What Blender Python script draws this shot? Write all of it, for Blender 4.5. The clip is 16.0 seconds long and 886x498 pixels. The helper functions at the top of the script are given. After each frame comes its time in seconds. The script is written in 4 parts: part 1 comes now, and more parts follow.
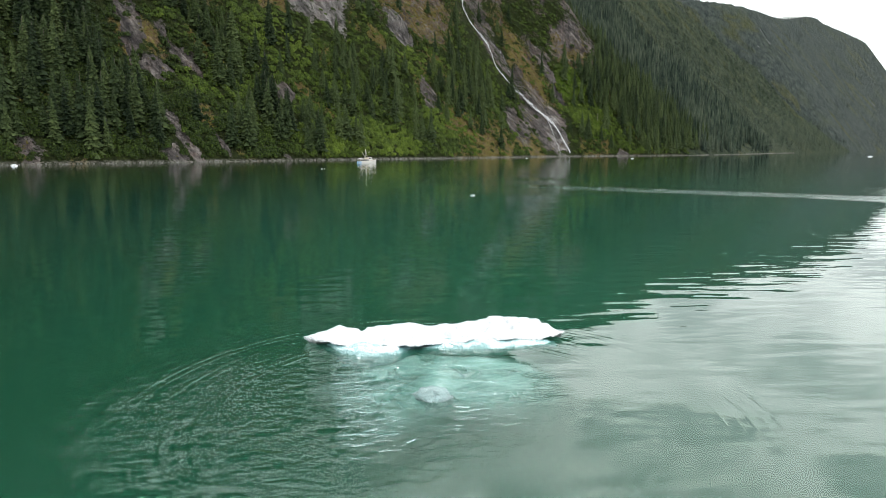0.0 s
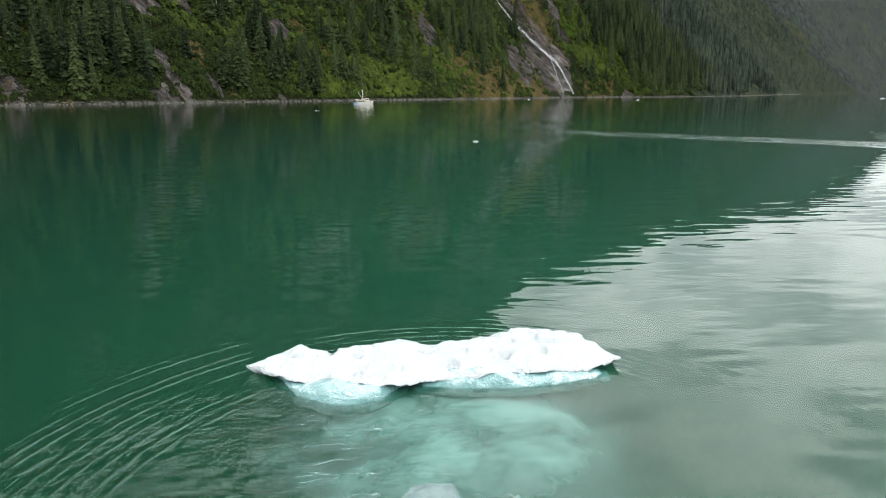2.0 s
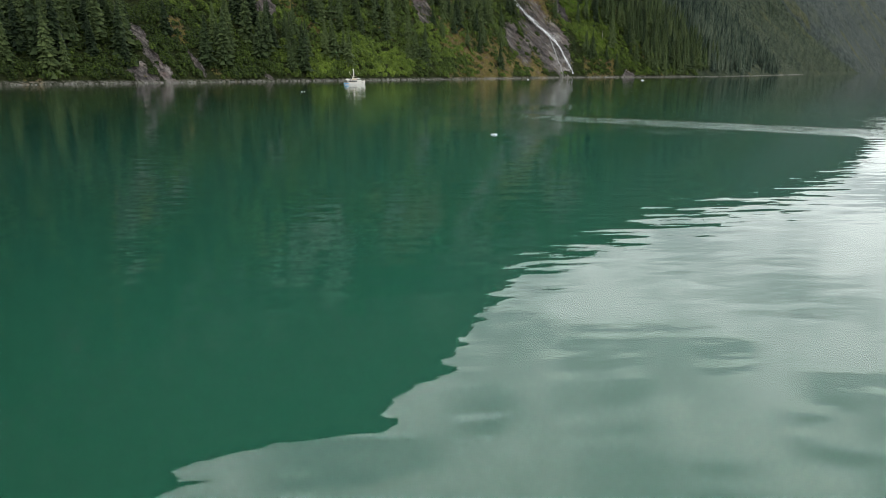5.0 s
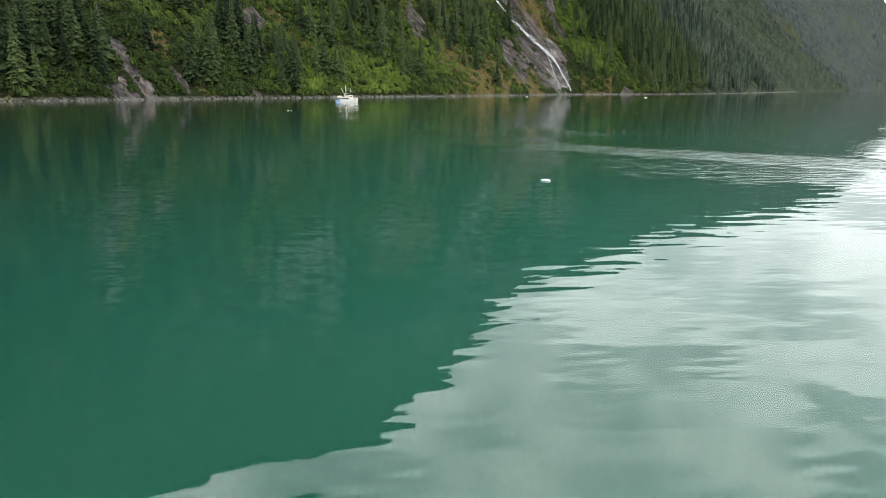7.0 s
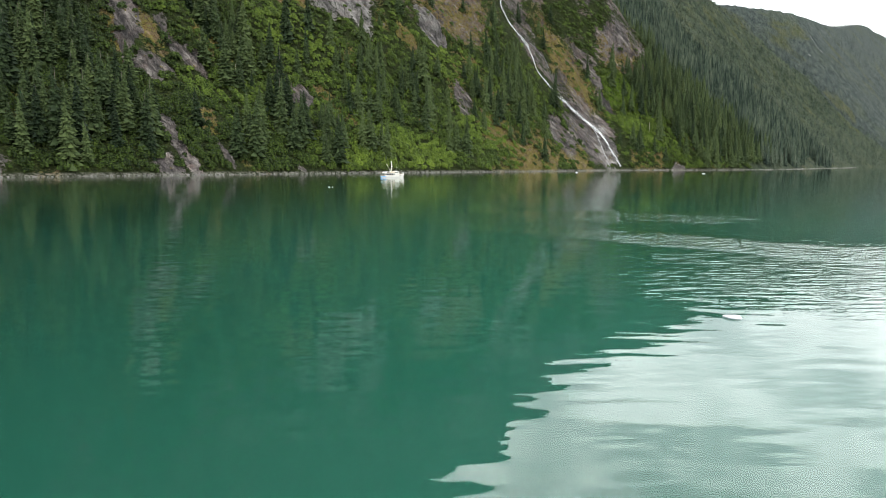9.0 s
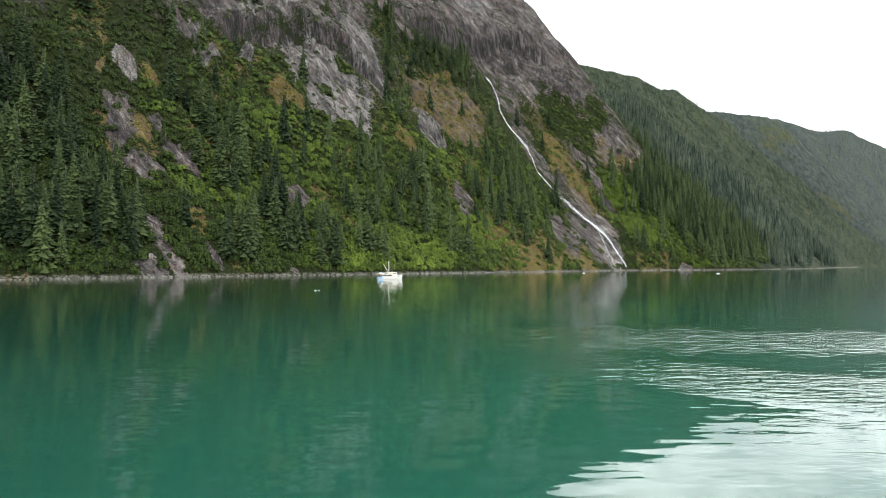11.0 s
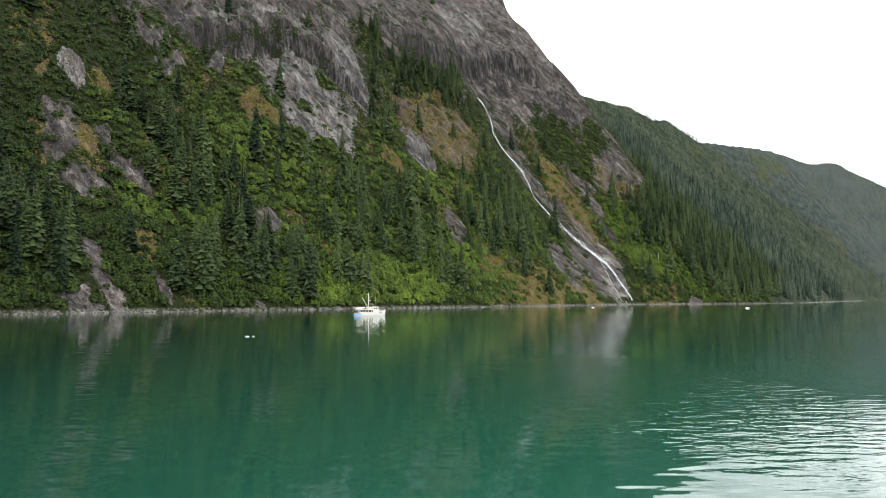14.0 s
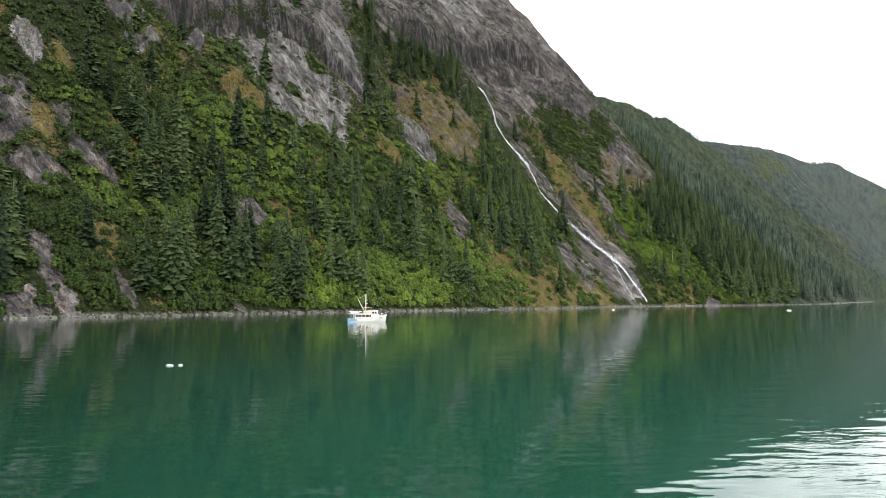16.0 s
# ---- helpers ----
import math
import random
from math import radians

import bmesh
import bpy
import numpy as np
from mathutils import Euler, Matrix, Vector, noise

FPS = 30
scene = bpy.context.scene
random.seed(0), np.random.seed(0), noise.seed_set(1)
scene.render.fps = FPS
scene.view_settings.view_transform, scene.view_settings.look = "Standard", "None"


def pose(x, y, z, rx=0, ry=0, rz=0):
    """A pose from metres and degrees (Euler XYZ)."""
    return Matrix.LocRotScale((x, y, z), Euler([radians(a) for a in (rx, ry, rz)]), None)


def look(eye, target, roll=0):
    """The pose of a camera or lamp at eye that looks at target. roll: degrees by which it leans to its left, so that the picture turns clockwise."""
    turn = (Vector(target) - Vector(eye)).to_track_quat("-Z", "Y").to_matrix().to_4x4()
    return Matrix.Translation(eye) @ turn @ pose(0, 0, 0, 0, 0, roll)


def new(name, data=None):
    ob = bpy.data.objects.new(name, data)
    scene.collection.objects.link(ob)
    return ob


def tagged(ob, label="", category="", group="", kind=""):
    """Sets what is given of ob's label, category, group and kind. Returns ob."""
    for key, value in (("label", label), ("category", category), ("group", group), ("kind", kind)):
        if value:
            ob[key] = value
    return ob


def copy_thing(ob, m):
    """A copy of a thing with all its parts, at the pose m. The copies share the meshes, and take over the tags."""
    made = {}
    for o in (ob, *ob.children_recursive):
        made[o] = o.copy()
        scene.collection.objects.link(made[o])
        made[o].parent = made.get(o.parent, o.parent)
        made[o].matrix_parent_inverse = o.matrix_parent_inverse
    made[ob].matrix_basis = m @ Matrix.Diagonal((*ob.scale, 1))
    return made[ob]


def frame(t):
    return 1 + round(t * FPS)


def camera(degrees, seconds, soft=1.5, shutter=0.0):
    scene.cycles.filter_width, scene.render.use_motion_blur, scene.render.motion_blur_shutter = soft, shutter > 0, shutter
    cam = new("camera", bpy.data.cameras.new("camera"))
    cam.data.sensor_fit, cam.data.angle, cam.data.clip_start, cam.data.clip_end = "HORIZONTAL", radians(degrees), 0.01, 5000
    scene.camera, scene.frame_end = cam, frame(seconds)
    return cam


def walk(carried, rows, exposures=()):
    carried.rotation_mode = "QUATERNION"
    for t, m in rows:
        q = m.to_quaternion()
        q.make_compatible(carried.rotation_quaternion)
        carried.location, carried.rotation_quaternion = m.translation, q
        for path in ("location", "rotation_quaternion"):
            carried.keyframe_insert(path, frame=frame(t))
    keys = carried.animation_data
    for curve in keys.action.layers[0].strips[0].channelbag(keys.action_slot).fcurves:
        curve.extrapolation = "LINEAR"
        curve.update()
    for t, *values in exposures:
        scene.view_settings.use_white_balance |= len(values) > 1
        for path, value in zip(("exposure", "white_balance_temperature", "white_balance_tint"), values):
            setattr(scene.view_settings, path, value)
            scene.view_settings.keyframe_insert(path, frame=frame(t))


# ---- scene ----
cam = camera(70.5, 16.0, soft=0.85)
EXPOSURES = ((0, 0.55), (1.5, 0.42), (2.5, 0.25), (3.7, 0.12), (6, 0.66), (7.5, 0.80), (10, 1.10), (12.5, 1.01), (14, 0.97), (16, 1.08))
PATH = [
    (0, (-0.34, 34.437, 9.545), (-0.146, 36.404, 9.235), -0.2),
    (0.5, (0.069, 37.041, 9.553), (0.263, 39.003, 9.213), -0.2),
    (1, (0.293, 39.648, 9.564), (0.485, 41.602, 9.182), -0.2),
    (1.5, (0.354, 42.237, 9.602), (0.546, 44.181, 9.17), -0.2),
    (2, (0.498, 44.669, 9.605), (0.69, 46.599, 9.117), -0.1),
    (2.5, (0.793, 47.334, 9.617), (0.986, 49.251, 9.078), -0.1),
    (3, (1.157, 50.25, 9.55), (1.352, 52.162, 8.997), -0.1),
    (3.5, (1.113, 53.65, 9.5), (1.312, 55.562, 8.949), 0.0),
    (6, (0.626, 87.978, 9.382), (0.85, 89.892, 8.848), 0.0),
    (6.5, (0.465, 95.294, 9.513), (0.698, 97.211, 8.993), 0.1),
    (7, (0.191, 103.128, 9.664), (0.428, 105.05, 9.165), 0.1),
    (7.5, (-0.045, 111.059, 9.729), (0.18, 112.99, 9.263), 0.1),
    (8, (-0.26, 118.914, 9.661), (-0.121, 120.864, 9.238), 0.2),
    (8.5, (-0.372, 125.113, 9.526), (-0.234, 127.077, 9.174), 0.2),
    (9, (-0.67, 131.317, 9.421), (-0.561, 133.296, 9.15), 0.1),
    (9.5, (-1.023, 137.793, 9.326), (-0.926, 139.781, 9.138), 0.1),
    (10, (-1.164, 145.906, 9.235), (-1.063, 147.901, 9.14), 0.0),
    (12.5, (0.164, 201.593, 8.489), (0.299, 203.583, 8.63), -0.1),
    (13, (0.434, 213.039, 8.48), (0.575, 215.029, 8.626), -0.1),
    (13.5, (0.606, 225.667, 8.492), (0.755, 227.655, 8.644), -0.1),
    (14, (0.532, 239.109, 8.498), (0.687, 241.097, 8.654), -0.1),
    (14.5, (0.107, 253.044, 8.498), (0.268, 255.031, 8.654), -0.1),
    (15, (-0.731, 267.201, 8.52), (-0.564, 269.188, 8.678), -0.1),
    (15.5, (-1.934, 281.48, 8.552), (-1.761, 283.467, 8.711), -0.2),
    (16, (-3.391, 295.777, 8.592), (-3.214, 297.763, 8.753), -0.2),
]
walk(cam, [(t, look(eye, target, roll)) for t, eye, target, roll in PATH], EXPOSURES)

# ---- world, sun, exposure ----
SUN_ELEV, SUN_AZ = radians(58), radians(150)
world = bpy.data.worlds.new("overcast_sky")
scene.world = world
world.use_nodes = True
wn, wl = world.node_tree.nodes, world.node_tree.links
wn.clear()
sky = wn.new("ShaderNodeTexSky")
sky.sky_type = "NISHITA"
sky.sun_disc = False
sky.sun_elevation, sky.sun_rotation = SUN_ELEV, SUN_AZ
sky.air_density, sky.dust_density, sky.ozone_density = 1.0, 6.0, 1.0
grey = wn.new("ShaderNodeHueSaturation")
grey.inputs["Saturation"].default_value = 0.06
wl.new(sky.outputs[0], grey.inputs["Color"])
coord = wn.new("ShaderNodeTexCoord")
stretch = wn.new("ShaderNodeMapping")
stretch.inputs["Scale"].default_value = (1.0, 1.0, 3.0)
cloud = wn.new("ShaderNodeTexNoise")
cloud.inputs["Scale"].default_value, cloud.inputs["Detail"].default_value = 6.5, 7
veil = wn.new("ShaderNodeValToRGB")
veil.color_ramp.elements[0].position, veil.color_ramp.elements[0].color = 0.38, (8.4, 9.0, 9.3, 1)
veil.color_ramp.elements[1].position, veil.color_ramp.elements[1].color = 0.60, (17.0, 17.6, 17.6, 1)
wl.new(coord.outputs["Generated"], stretch.inputs[0])
wl.new(stretch.outputs[0], cloud.inputs[0])
wl.new(cloud.outputs[0], veil.inputs[0])
over = wn.new("ShaderNodeMix")
over.data_type = "RGBA"
over.inputs[0].default_value = 0.85
wl.new(grey.outputs[0], over.inputs[6])
wl.new(veil.outputs[0], over.inputs[7])
back = wn.new("ShaderNodeBackground")
back.inputs["Strength"].default_value = 0.15
# an overcast sky is brightest overhead and dims towards the horizon
up = wn.new("ShaderNodeSeparateXYZ")
wl.new(coord.outputs["Generated"], up.inputs[0])
dome = wn.new("ShaderNodeMapRange")
dome.inputs["From Min"].default_value, dome.inputs["From Max"].default_value = 0.0, 0.75
dome.inputs["To Min"].default_value, dome.inputs["To Max"].default_value = 0.48, 1.6
wl.new(up.outputs[2], dome.inputs[0])
shade = wn.new("ShaderNodeMix")
shade.data_type, shade.blend_type = "RGBA", "MULTIPLY"
shade.inputs[0].default_value = 1.0
wl.new(over.outputs[2], shade.inputs[6])
wl.new(dome.outputs[0], shade.inputs[7])
wl.new(shade.outputs[2], back.inputs["Color"])
wl.new(back.outputs[0], wn.new("ShaderNodeOutputWorld").inputs[0])

sun = new("sun", bpy.data.lights.new("sun", "SUN"))
sun.data.energy, sun.data.angle, sun.data.color = 0.6, radians(25), (1.0, 0.97, 0.92)
sun.matrix_world = look((0, 0, 0), (-math.sin(SUN_AZ) * math.cos(SUN_ELEV), -math.cos(SUN_AZ) * math.cos(SUN_ELEV), -math.sin(SUN_ELEV)))


# ---- small helpers ----
class Graph:
    """A node material, written node by node."""

    def __init__(self, name):
        self.mat = bpy.data.materials.new(name)
        self.mat.use_nodes = True
        self.n, self.l = self.mat.node_tree.nodes, self.mat.node_tree.links
        self.n.clear()
        self.out = self.n.new("ShaderNodeOutputMaterial")

    def put(self, sock, value):
        if isinstance(value, bpy.types.NodeSocket):
            self.l.new(value, sock)
        elif value is not None:
            sock.default_value = value

    def node(self, kind, ins=(), operation="", data_type="", blend_type="", attribute_name=""):
        nd = self.n.new(kind)
        if operation:
            nd.operation = operation
        if data_type:
            nd.data_type = data_type
        if blend_type:
            nd.blend_type = blend_type
        if attribute_name:
            nd.attribute_name = attribute_name
        for k, v in dict(ins).items():
            self.put(nd.inputs[k], v)
        return nd

    def pos(self, scale=(1, 1, 1), turn=0.0):
        g = self.node("ShaderNodeNewGeometry")
        m = self.node("ShaderNodeMapping", {0: g.outputs["Position"], "Scale": scale, "Rotation": (0, 0, turn)})
        return m.outputs[0]

    def local(self, scale=(1, 1, 1)):
        c = self.node("ShaderNodeTexCoord")
        return self.node("ShaderNodeMapping", {0: c.outputs["Object"], "Scale": scale}).outputs[0]

    def noise(self, vec, scale, detail=4, rough=0.55, warp=0.0):
        return self.node("ShaderNodeTexNoise", {"Vector": vec, "Scale": scale, "Detail": detail, "Roughness": rough, "Distortion": warp}).outputs[0]

    def cells(self, vec, scale):
        """A random value for each cell of a broken surface, and how far from its rim."""
        v = self.node("ShaderNodeTexVoronoi", {"Vector": vec, "Scale": scale})
        e = self.n.new("ShaderNodeTexVoronoi")
        e.feature = "DISTANCE_TO_EDGE"
        self.put(e.inputs["Vector"], vec)
        self.put(e.inputs["Scale"], scale)
        return self.node("ShaderNodeSeparateXYZ", {0: v.outputs["Color"]}).outputs[0], e.outputs["Distance"]

    def ramp(self, fac, *stops):
        nd = self.node("ShaderNodeValToRGB", {0: fac})
        e = nd.color_ramp.elements
        while len(e) < len(stops):
            e.new(0.5)
        for el, (p, c) in zip(e, stops):
            el.position = p
            el.color = c if isinstance(c, tuple) else (c, c, c, 1)
        return nd.outputs[0]

    def math(self, op, a, b=0.0, c=None):
        ins = {0: a, 1: b}
        if c is not None:
            ins[2] = c
        return self.node("ShaderNodeMath", ins, operation=op).outputs[0]

    def mix(self, fac, a, b, blend="MIX"):
        return self.node("ShaderNodeMix", {0: fac, 6: a, 7: b}, data_type="RGBA", blend_type=blend).outputs[2]

    def attr(self, name):
        return self.node("ShaderNodeAttribute", attribute_name=name).outputs["Fac"]

    def bump(self, height, strength=0.5, distance=0.1, normal=None):
        ins = {"Height": height, "Strength": strength, "Distance": distance}
        if normal is not None:
            ins["Normal"] = normal
        return self.node("ShaderNodeBump", ins).outputs[0]

    def done(self, **ins):
        b = self.node("ShaderNodeBsdfPrincipled", {k.replace("_", " "): v for k, v in ins.items()})
        self.l.new(b.outputs[0], self.out.inputs[0])
        return self.mat


def part(name, bm, material, parent=None, label="", smooth=False):
    """One mesh object out of a bmesh, under a thing or a part."""
    me = bpy.data.meshes.new(name)
    bm.to_mesh(me)
    bm.free()
    me.materials.append(material)
    if smooth:
        me.shade_smooth()
    ob = new(name, me)
    ob.parent = parent
    return tagged(ob, label=label)


def arrays(name, verts, faces, material, smooth=False, **attrs):
    """One mesh object out of numpy arrays; attrs are floats per vertex."""
    me = bpy.data.meshes.new(name)
    verts, faces = np.asarray(verts, np.float32), np.asarray(faces, np.int32)
    k = faces.shape[1]
    me.vertices.add(len(verts))
    me.vertices.foreach_set("co", verts.ravel())
    me.loops.add(faces.size)
    me.loops.foreach_set("vertex_index", faces.ravel())
    me.polygons.add(len(faces))
    me.polygons.foreach_set("loop_start", np.arange(len(faces), dtype=np.int32) * k)
    me.polygons.foreach_set("use_smooth", np.full(len(faces), smooth))
    for key, val in attrs.items():
        a = me.attributes.new(key, "FLOAT", "POINT")
        a.data.foreach_set("value", np.asarray(val, np.float32))
    me.update(calc_edges=True)
    me.materials.append(material)
    return new(name, me)


# ---- smooth noise on arrays ----
def hash2(i, j, seed):
    h = (i * 374761393 + j * 668265263 + seed * 1442695041) & 0xFFFFFFFF
    h = ((h ^ (h >> 13)) * 1274126177) & 0xFFFFFFFF
    return ((h ^ (h >> 16)) & 0xFFFF) / 65535.0


def vnoise(x, y, seed=0):
    """Value noise, 0..1."""
    i, j = np.floor(x).astype(np.int64), np.floor(y).astype(np.int64)
    fx, fy = x - i, y - j
    fx, fy = fx * fx * (3 - 2 * fx), fy * fy * (3 - 2 * fy)
    a, b = hash2(i, j, seed), hash2(i + 1, j, seed)
    c, d = hash2(i, j + 1, seed), hash2(i + 1, j + 1, seed)
    return (a * (1 - fx) + b * fx) * (1 - fy) + (c * (1 - fx) + d * fx) * fy


def fbm(x, y, seed=0, octaves=4):
    tot, amp = 0.0, 0.5
    for o in range(octaves):
        tot = tot + amp * vnoise(x * 2 ** o, y * 2 ** o, seed + o * 17)
        amp *= 0.5
    return tot / (1 - 0.5 ** octaves)


def ridged(x, y, seed=0, octaves=3):
    tot, amp = 0.0, 0.5
    for o in range(octaves):
        tot = tot + amp * (1 - np.abs(2 * vnoise(x * 2 ** o, y * 2 ** o, seed + o * 31) - 1))
        amp *= 0.5
    return tot / (1 - 0.5 ** octaves)


def step(a, b, x):
    t = np.clip((x - a) / (b - a), 0, 1)
    return t * t * (3 - 2 * t)


# ---- the lie of the land: s runs along the shore, v inland from it ----
CS, SN, OY = 0.790, 0.613, 755.0


def to_world(s, v):
    return CS * s - SN * v, OY + SN * s + CS * v


def shore(s):
    base = np.interp(s, (-1200, -355, -225, -130, -55, 11, 225, 367, 430, 520, 698, 850, 1075, 1347, 1450, 1520, 2000),
                     (-60, -4, 6, 9, 9, 0, -2, 8, -8, -48, -66, -55, -18, 20, 30, 80, 95))
    return base + 7 * (fbm(s / 45, s * 0 + 3.3, 5, 3) - 0.5)


def cliffs(s, v):
    """Height of the near mountain, without its relief."""
    b = v - shore(s)
    z = np.interp(b, (-40, 0, 4, 80, 130, 180, 320, 430, 520, 640, 840), (-30, -0.5, 3.5, 78, 148, 218, 424, 566, 672, 800, 900))
    return z * np.interp(s, (-900, -250, -120, 0, 240, 330, 500), (1.15, 1.15, 1.04, 1.0, 1.0, 1.08, 1.08))


def shoulder(s, v):
    """Height of the wooded shoulder behind it."""
    b = v - shore(s)
    up = np.interp(s, (500, 900, 1250, 1700), UPS)
    z = np.where(b < 200, 0.92 * b, 184 + up * (b - 200))
    crest = np.interp(s, (500, 1300, 1500, 1600, 1700, 1800, 1900, 2000, 2100, 2300, 2500), CREST)
    over = z - crest
    return np.where(over > -60, z - (np.maximum(over + 60, 0)) ** 2 / 240 - np.maximum(over - 60, 0) * 0.5, z)


UPS = (0.62, 0.66, 0.92, 1.25)
CREST = (632, 624, 602, 608, 620, 562, 460, 385, 335, 230, 150)


def ledge(s, v):
    return vnoise(v / 24 + 0.45 * s / 24 + 1.6 * fbm(s / 70, v / 70, 9, 2), s / 120, 6)


def creases(s, v):
    """Dark cracks along the slabs, 0..1."""
    d, e = 0.57 * s - 0.82 * v, 0.82 * s + 0.57 * v
    k = 1 - np.abs(2 * vnoise(e / 46, d / 190, 2) - 1)
    m = 1 - np.abs(2 * vnoise(e / 17 + 3, d / 90, 14) - 1)
    return np.maximum(step(0.86, 0.97, k), 0.7 * step(0.88, 0.97, m))


OVERHANGS = (((-95, 211), (-65, 222), (-36, 226), (10, 230), (53, 234), (74, 222), (89, 205), (102, 178)),
             ((231, 285), (281, 273), (328, 275), (392, 267), (431, 256), (478, 226)),
             ((-86, 158), (-59, 166), (-39, 163), (-22, 157)))


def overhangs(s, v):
    """Long undercut steps across the face: how far they lift the ground, and how far painted shade and drips darken it
    below.
    """
    lift, drip_shade = 0.0 * s, 0.0 * s
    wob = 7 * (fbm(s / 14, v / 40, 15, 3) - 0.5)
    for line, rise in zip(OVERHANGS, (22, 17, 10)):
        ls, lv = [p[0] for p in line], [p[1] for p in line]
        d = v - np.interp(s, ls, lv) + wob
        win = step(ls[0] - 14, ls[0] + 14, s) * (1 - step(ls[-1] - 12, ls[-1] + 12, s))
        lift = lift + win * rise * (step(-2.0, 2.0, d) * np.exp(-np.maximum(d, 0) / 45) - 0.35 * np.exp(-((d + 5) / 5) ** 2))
        drip_shade = np.maximum(drip_shade, win * np.exp(-((d + 2) / (5 + 9 * vnoise(s / 5, v * 0, 16))) ** 2))
    return lift, drip_shade


def plates(s, v):
    """Overlapping rock plates that end in long slanting edges: height 0..1, and how near the edge."""
    d, e = 0.57 * s - 0.82 * v, 0.82 * s + 0.57 * v
    k = (e / 21 + 1.8 * fbm(s / 75, v / 75, 41, 3) + 0.5 * vnoise(d / 26, e / 60, 42)) % 1.0
    return k * (1 - step(0.90, 1.0, k)), step(0.78, 0.93, k) * (1 - step(0.985, 1.0, k))


def land(s, v):
    """Height of the near land with its relief."""
    b = v - shore(s)
    edge = np.interp(b, (0, 100, 230, 330, 700), (645, 588, 548, 524, 470))
    t = step(-12, 95, s - edge + 16 * (fbm(b / 60, s / 200, 8, 3) - 0.5))
    z = cliffs(s, v) * (1 - t) + shoulder(s, v) * t
    grow = step(2, 60, b)
    tame = 1 - 0.8 * np.exp(-((s - fall_line(v)) / 45) ** 2) * (1 - step(230, 280, v))
    relief = 22 * (fbm(s / 120, v / 120, 1, 3) - 0.5) * step(20, 150, b)
    d, e = 0.57 * s - 0.82 * v, 0.82 * s + 0.57 * v
    slab = ridged(e / 46, d / 190, 2, 3) - 0.55
    relief = relief + (9 + 16 * step(90, 220, b)) * slab * grow
    fine = ridged(e / 13, d / 75, 12, 3) - 0.55
    relief = relief + (1.5 + 6.0 * step(60, 200, b)) * fine * grow
    relief = relief + 10 * (step(0.40, 0.56, ledge(s, v)) - 0.5) * step(110, 230, b)
    relief = relief + 5 * (ridged(s / 22, v / 34, 3) - 0.55) * grow + 2.2 * (fbm(s / 7, v / 9, 4, 3) - 0.5) * step(0, 10, b)
    relief = relief - 4.0 * creases(s, v) * step(90, 170, b)
    relief = relief + 3.4 * (ridged(e / 6.5, d / 17, 19, 3) - 0.55) * step(8, 40, b)
    relief = relief + 5.5 * (plates(s, v)[0] - 0.45) * step(60, 150, b) + overhangs(s, v)[0]
    return z + relief * tame - gully(s, v)


FALL = ((331, 232), (340, 226), (336, 210), (323, 192), (321, 175), (328, 166), (340, 154), (338, 140), (331, 127), (346, 110), (353, 102),
        (365, 97), (374, 84), (384, 65), (389, 54), (388, 43), (384, 32), (379, 19), (374, 9))


def fall_line(v):
    return np.interp(v, [p[1] for p in FALL][::-1], [p[0] for p in FALL][::-1])


def gully(s, v):
    off = s - fall_line(v)
    return 7 * np.exp(-(off / 7) ** 2) * step(2, 40, v - shore(s)) * (1 - step(232, 250, v))


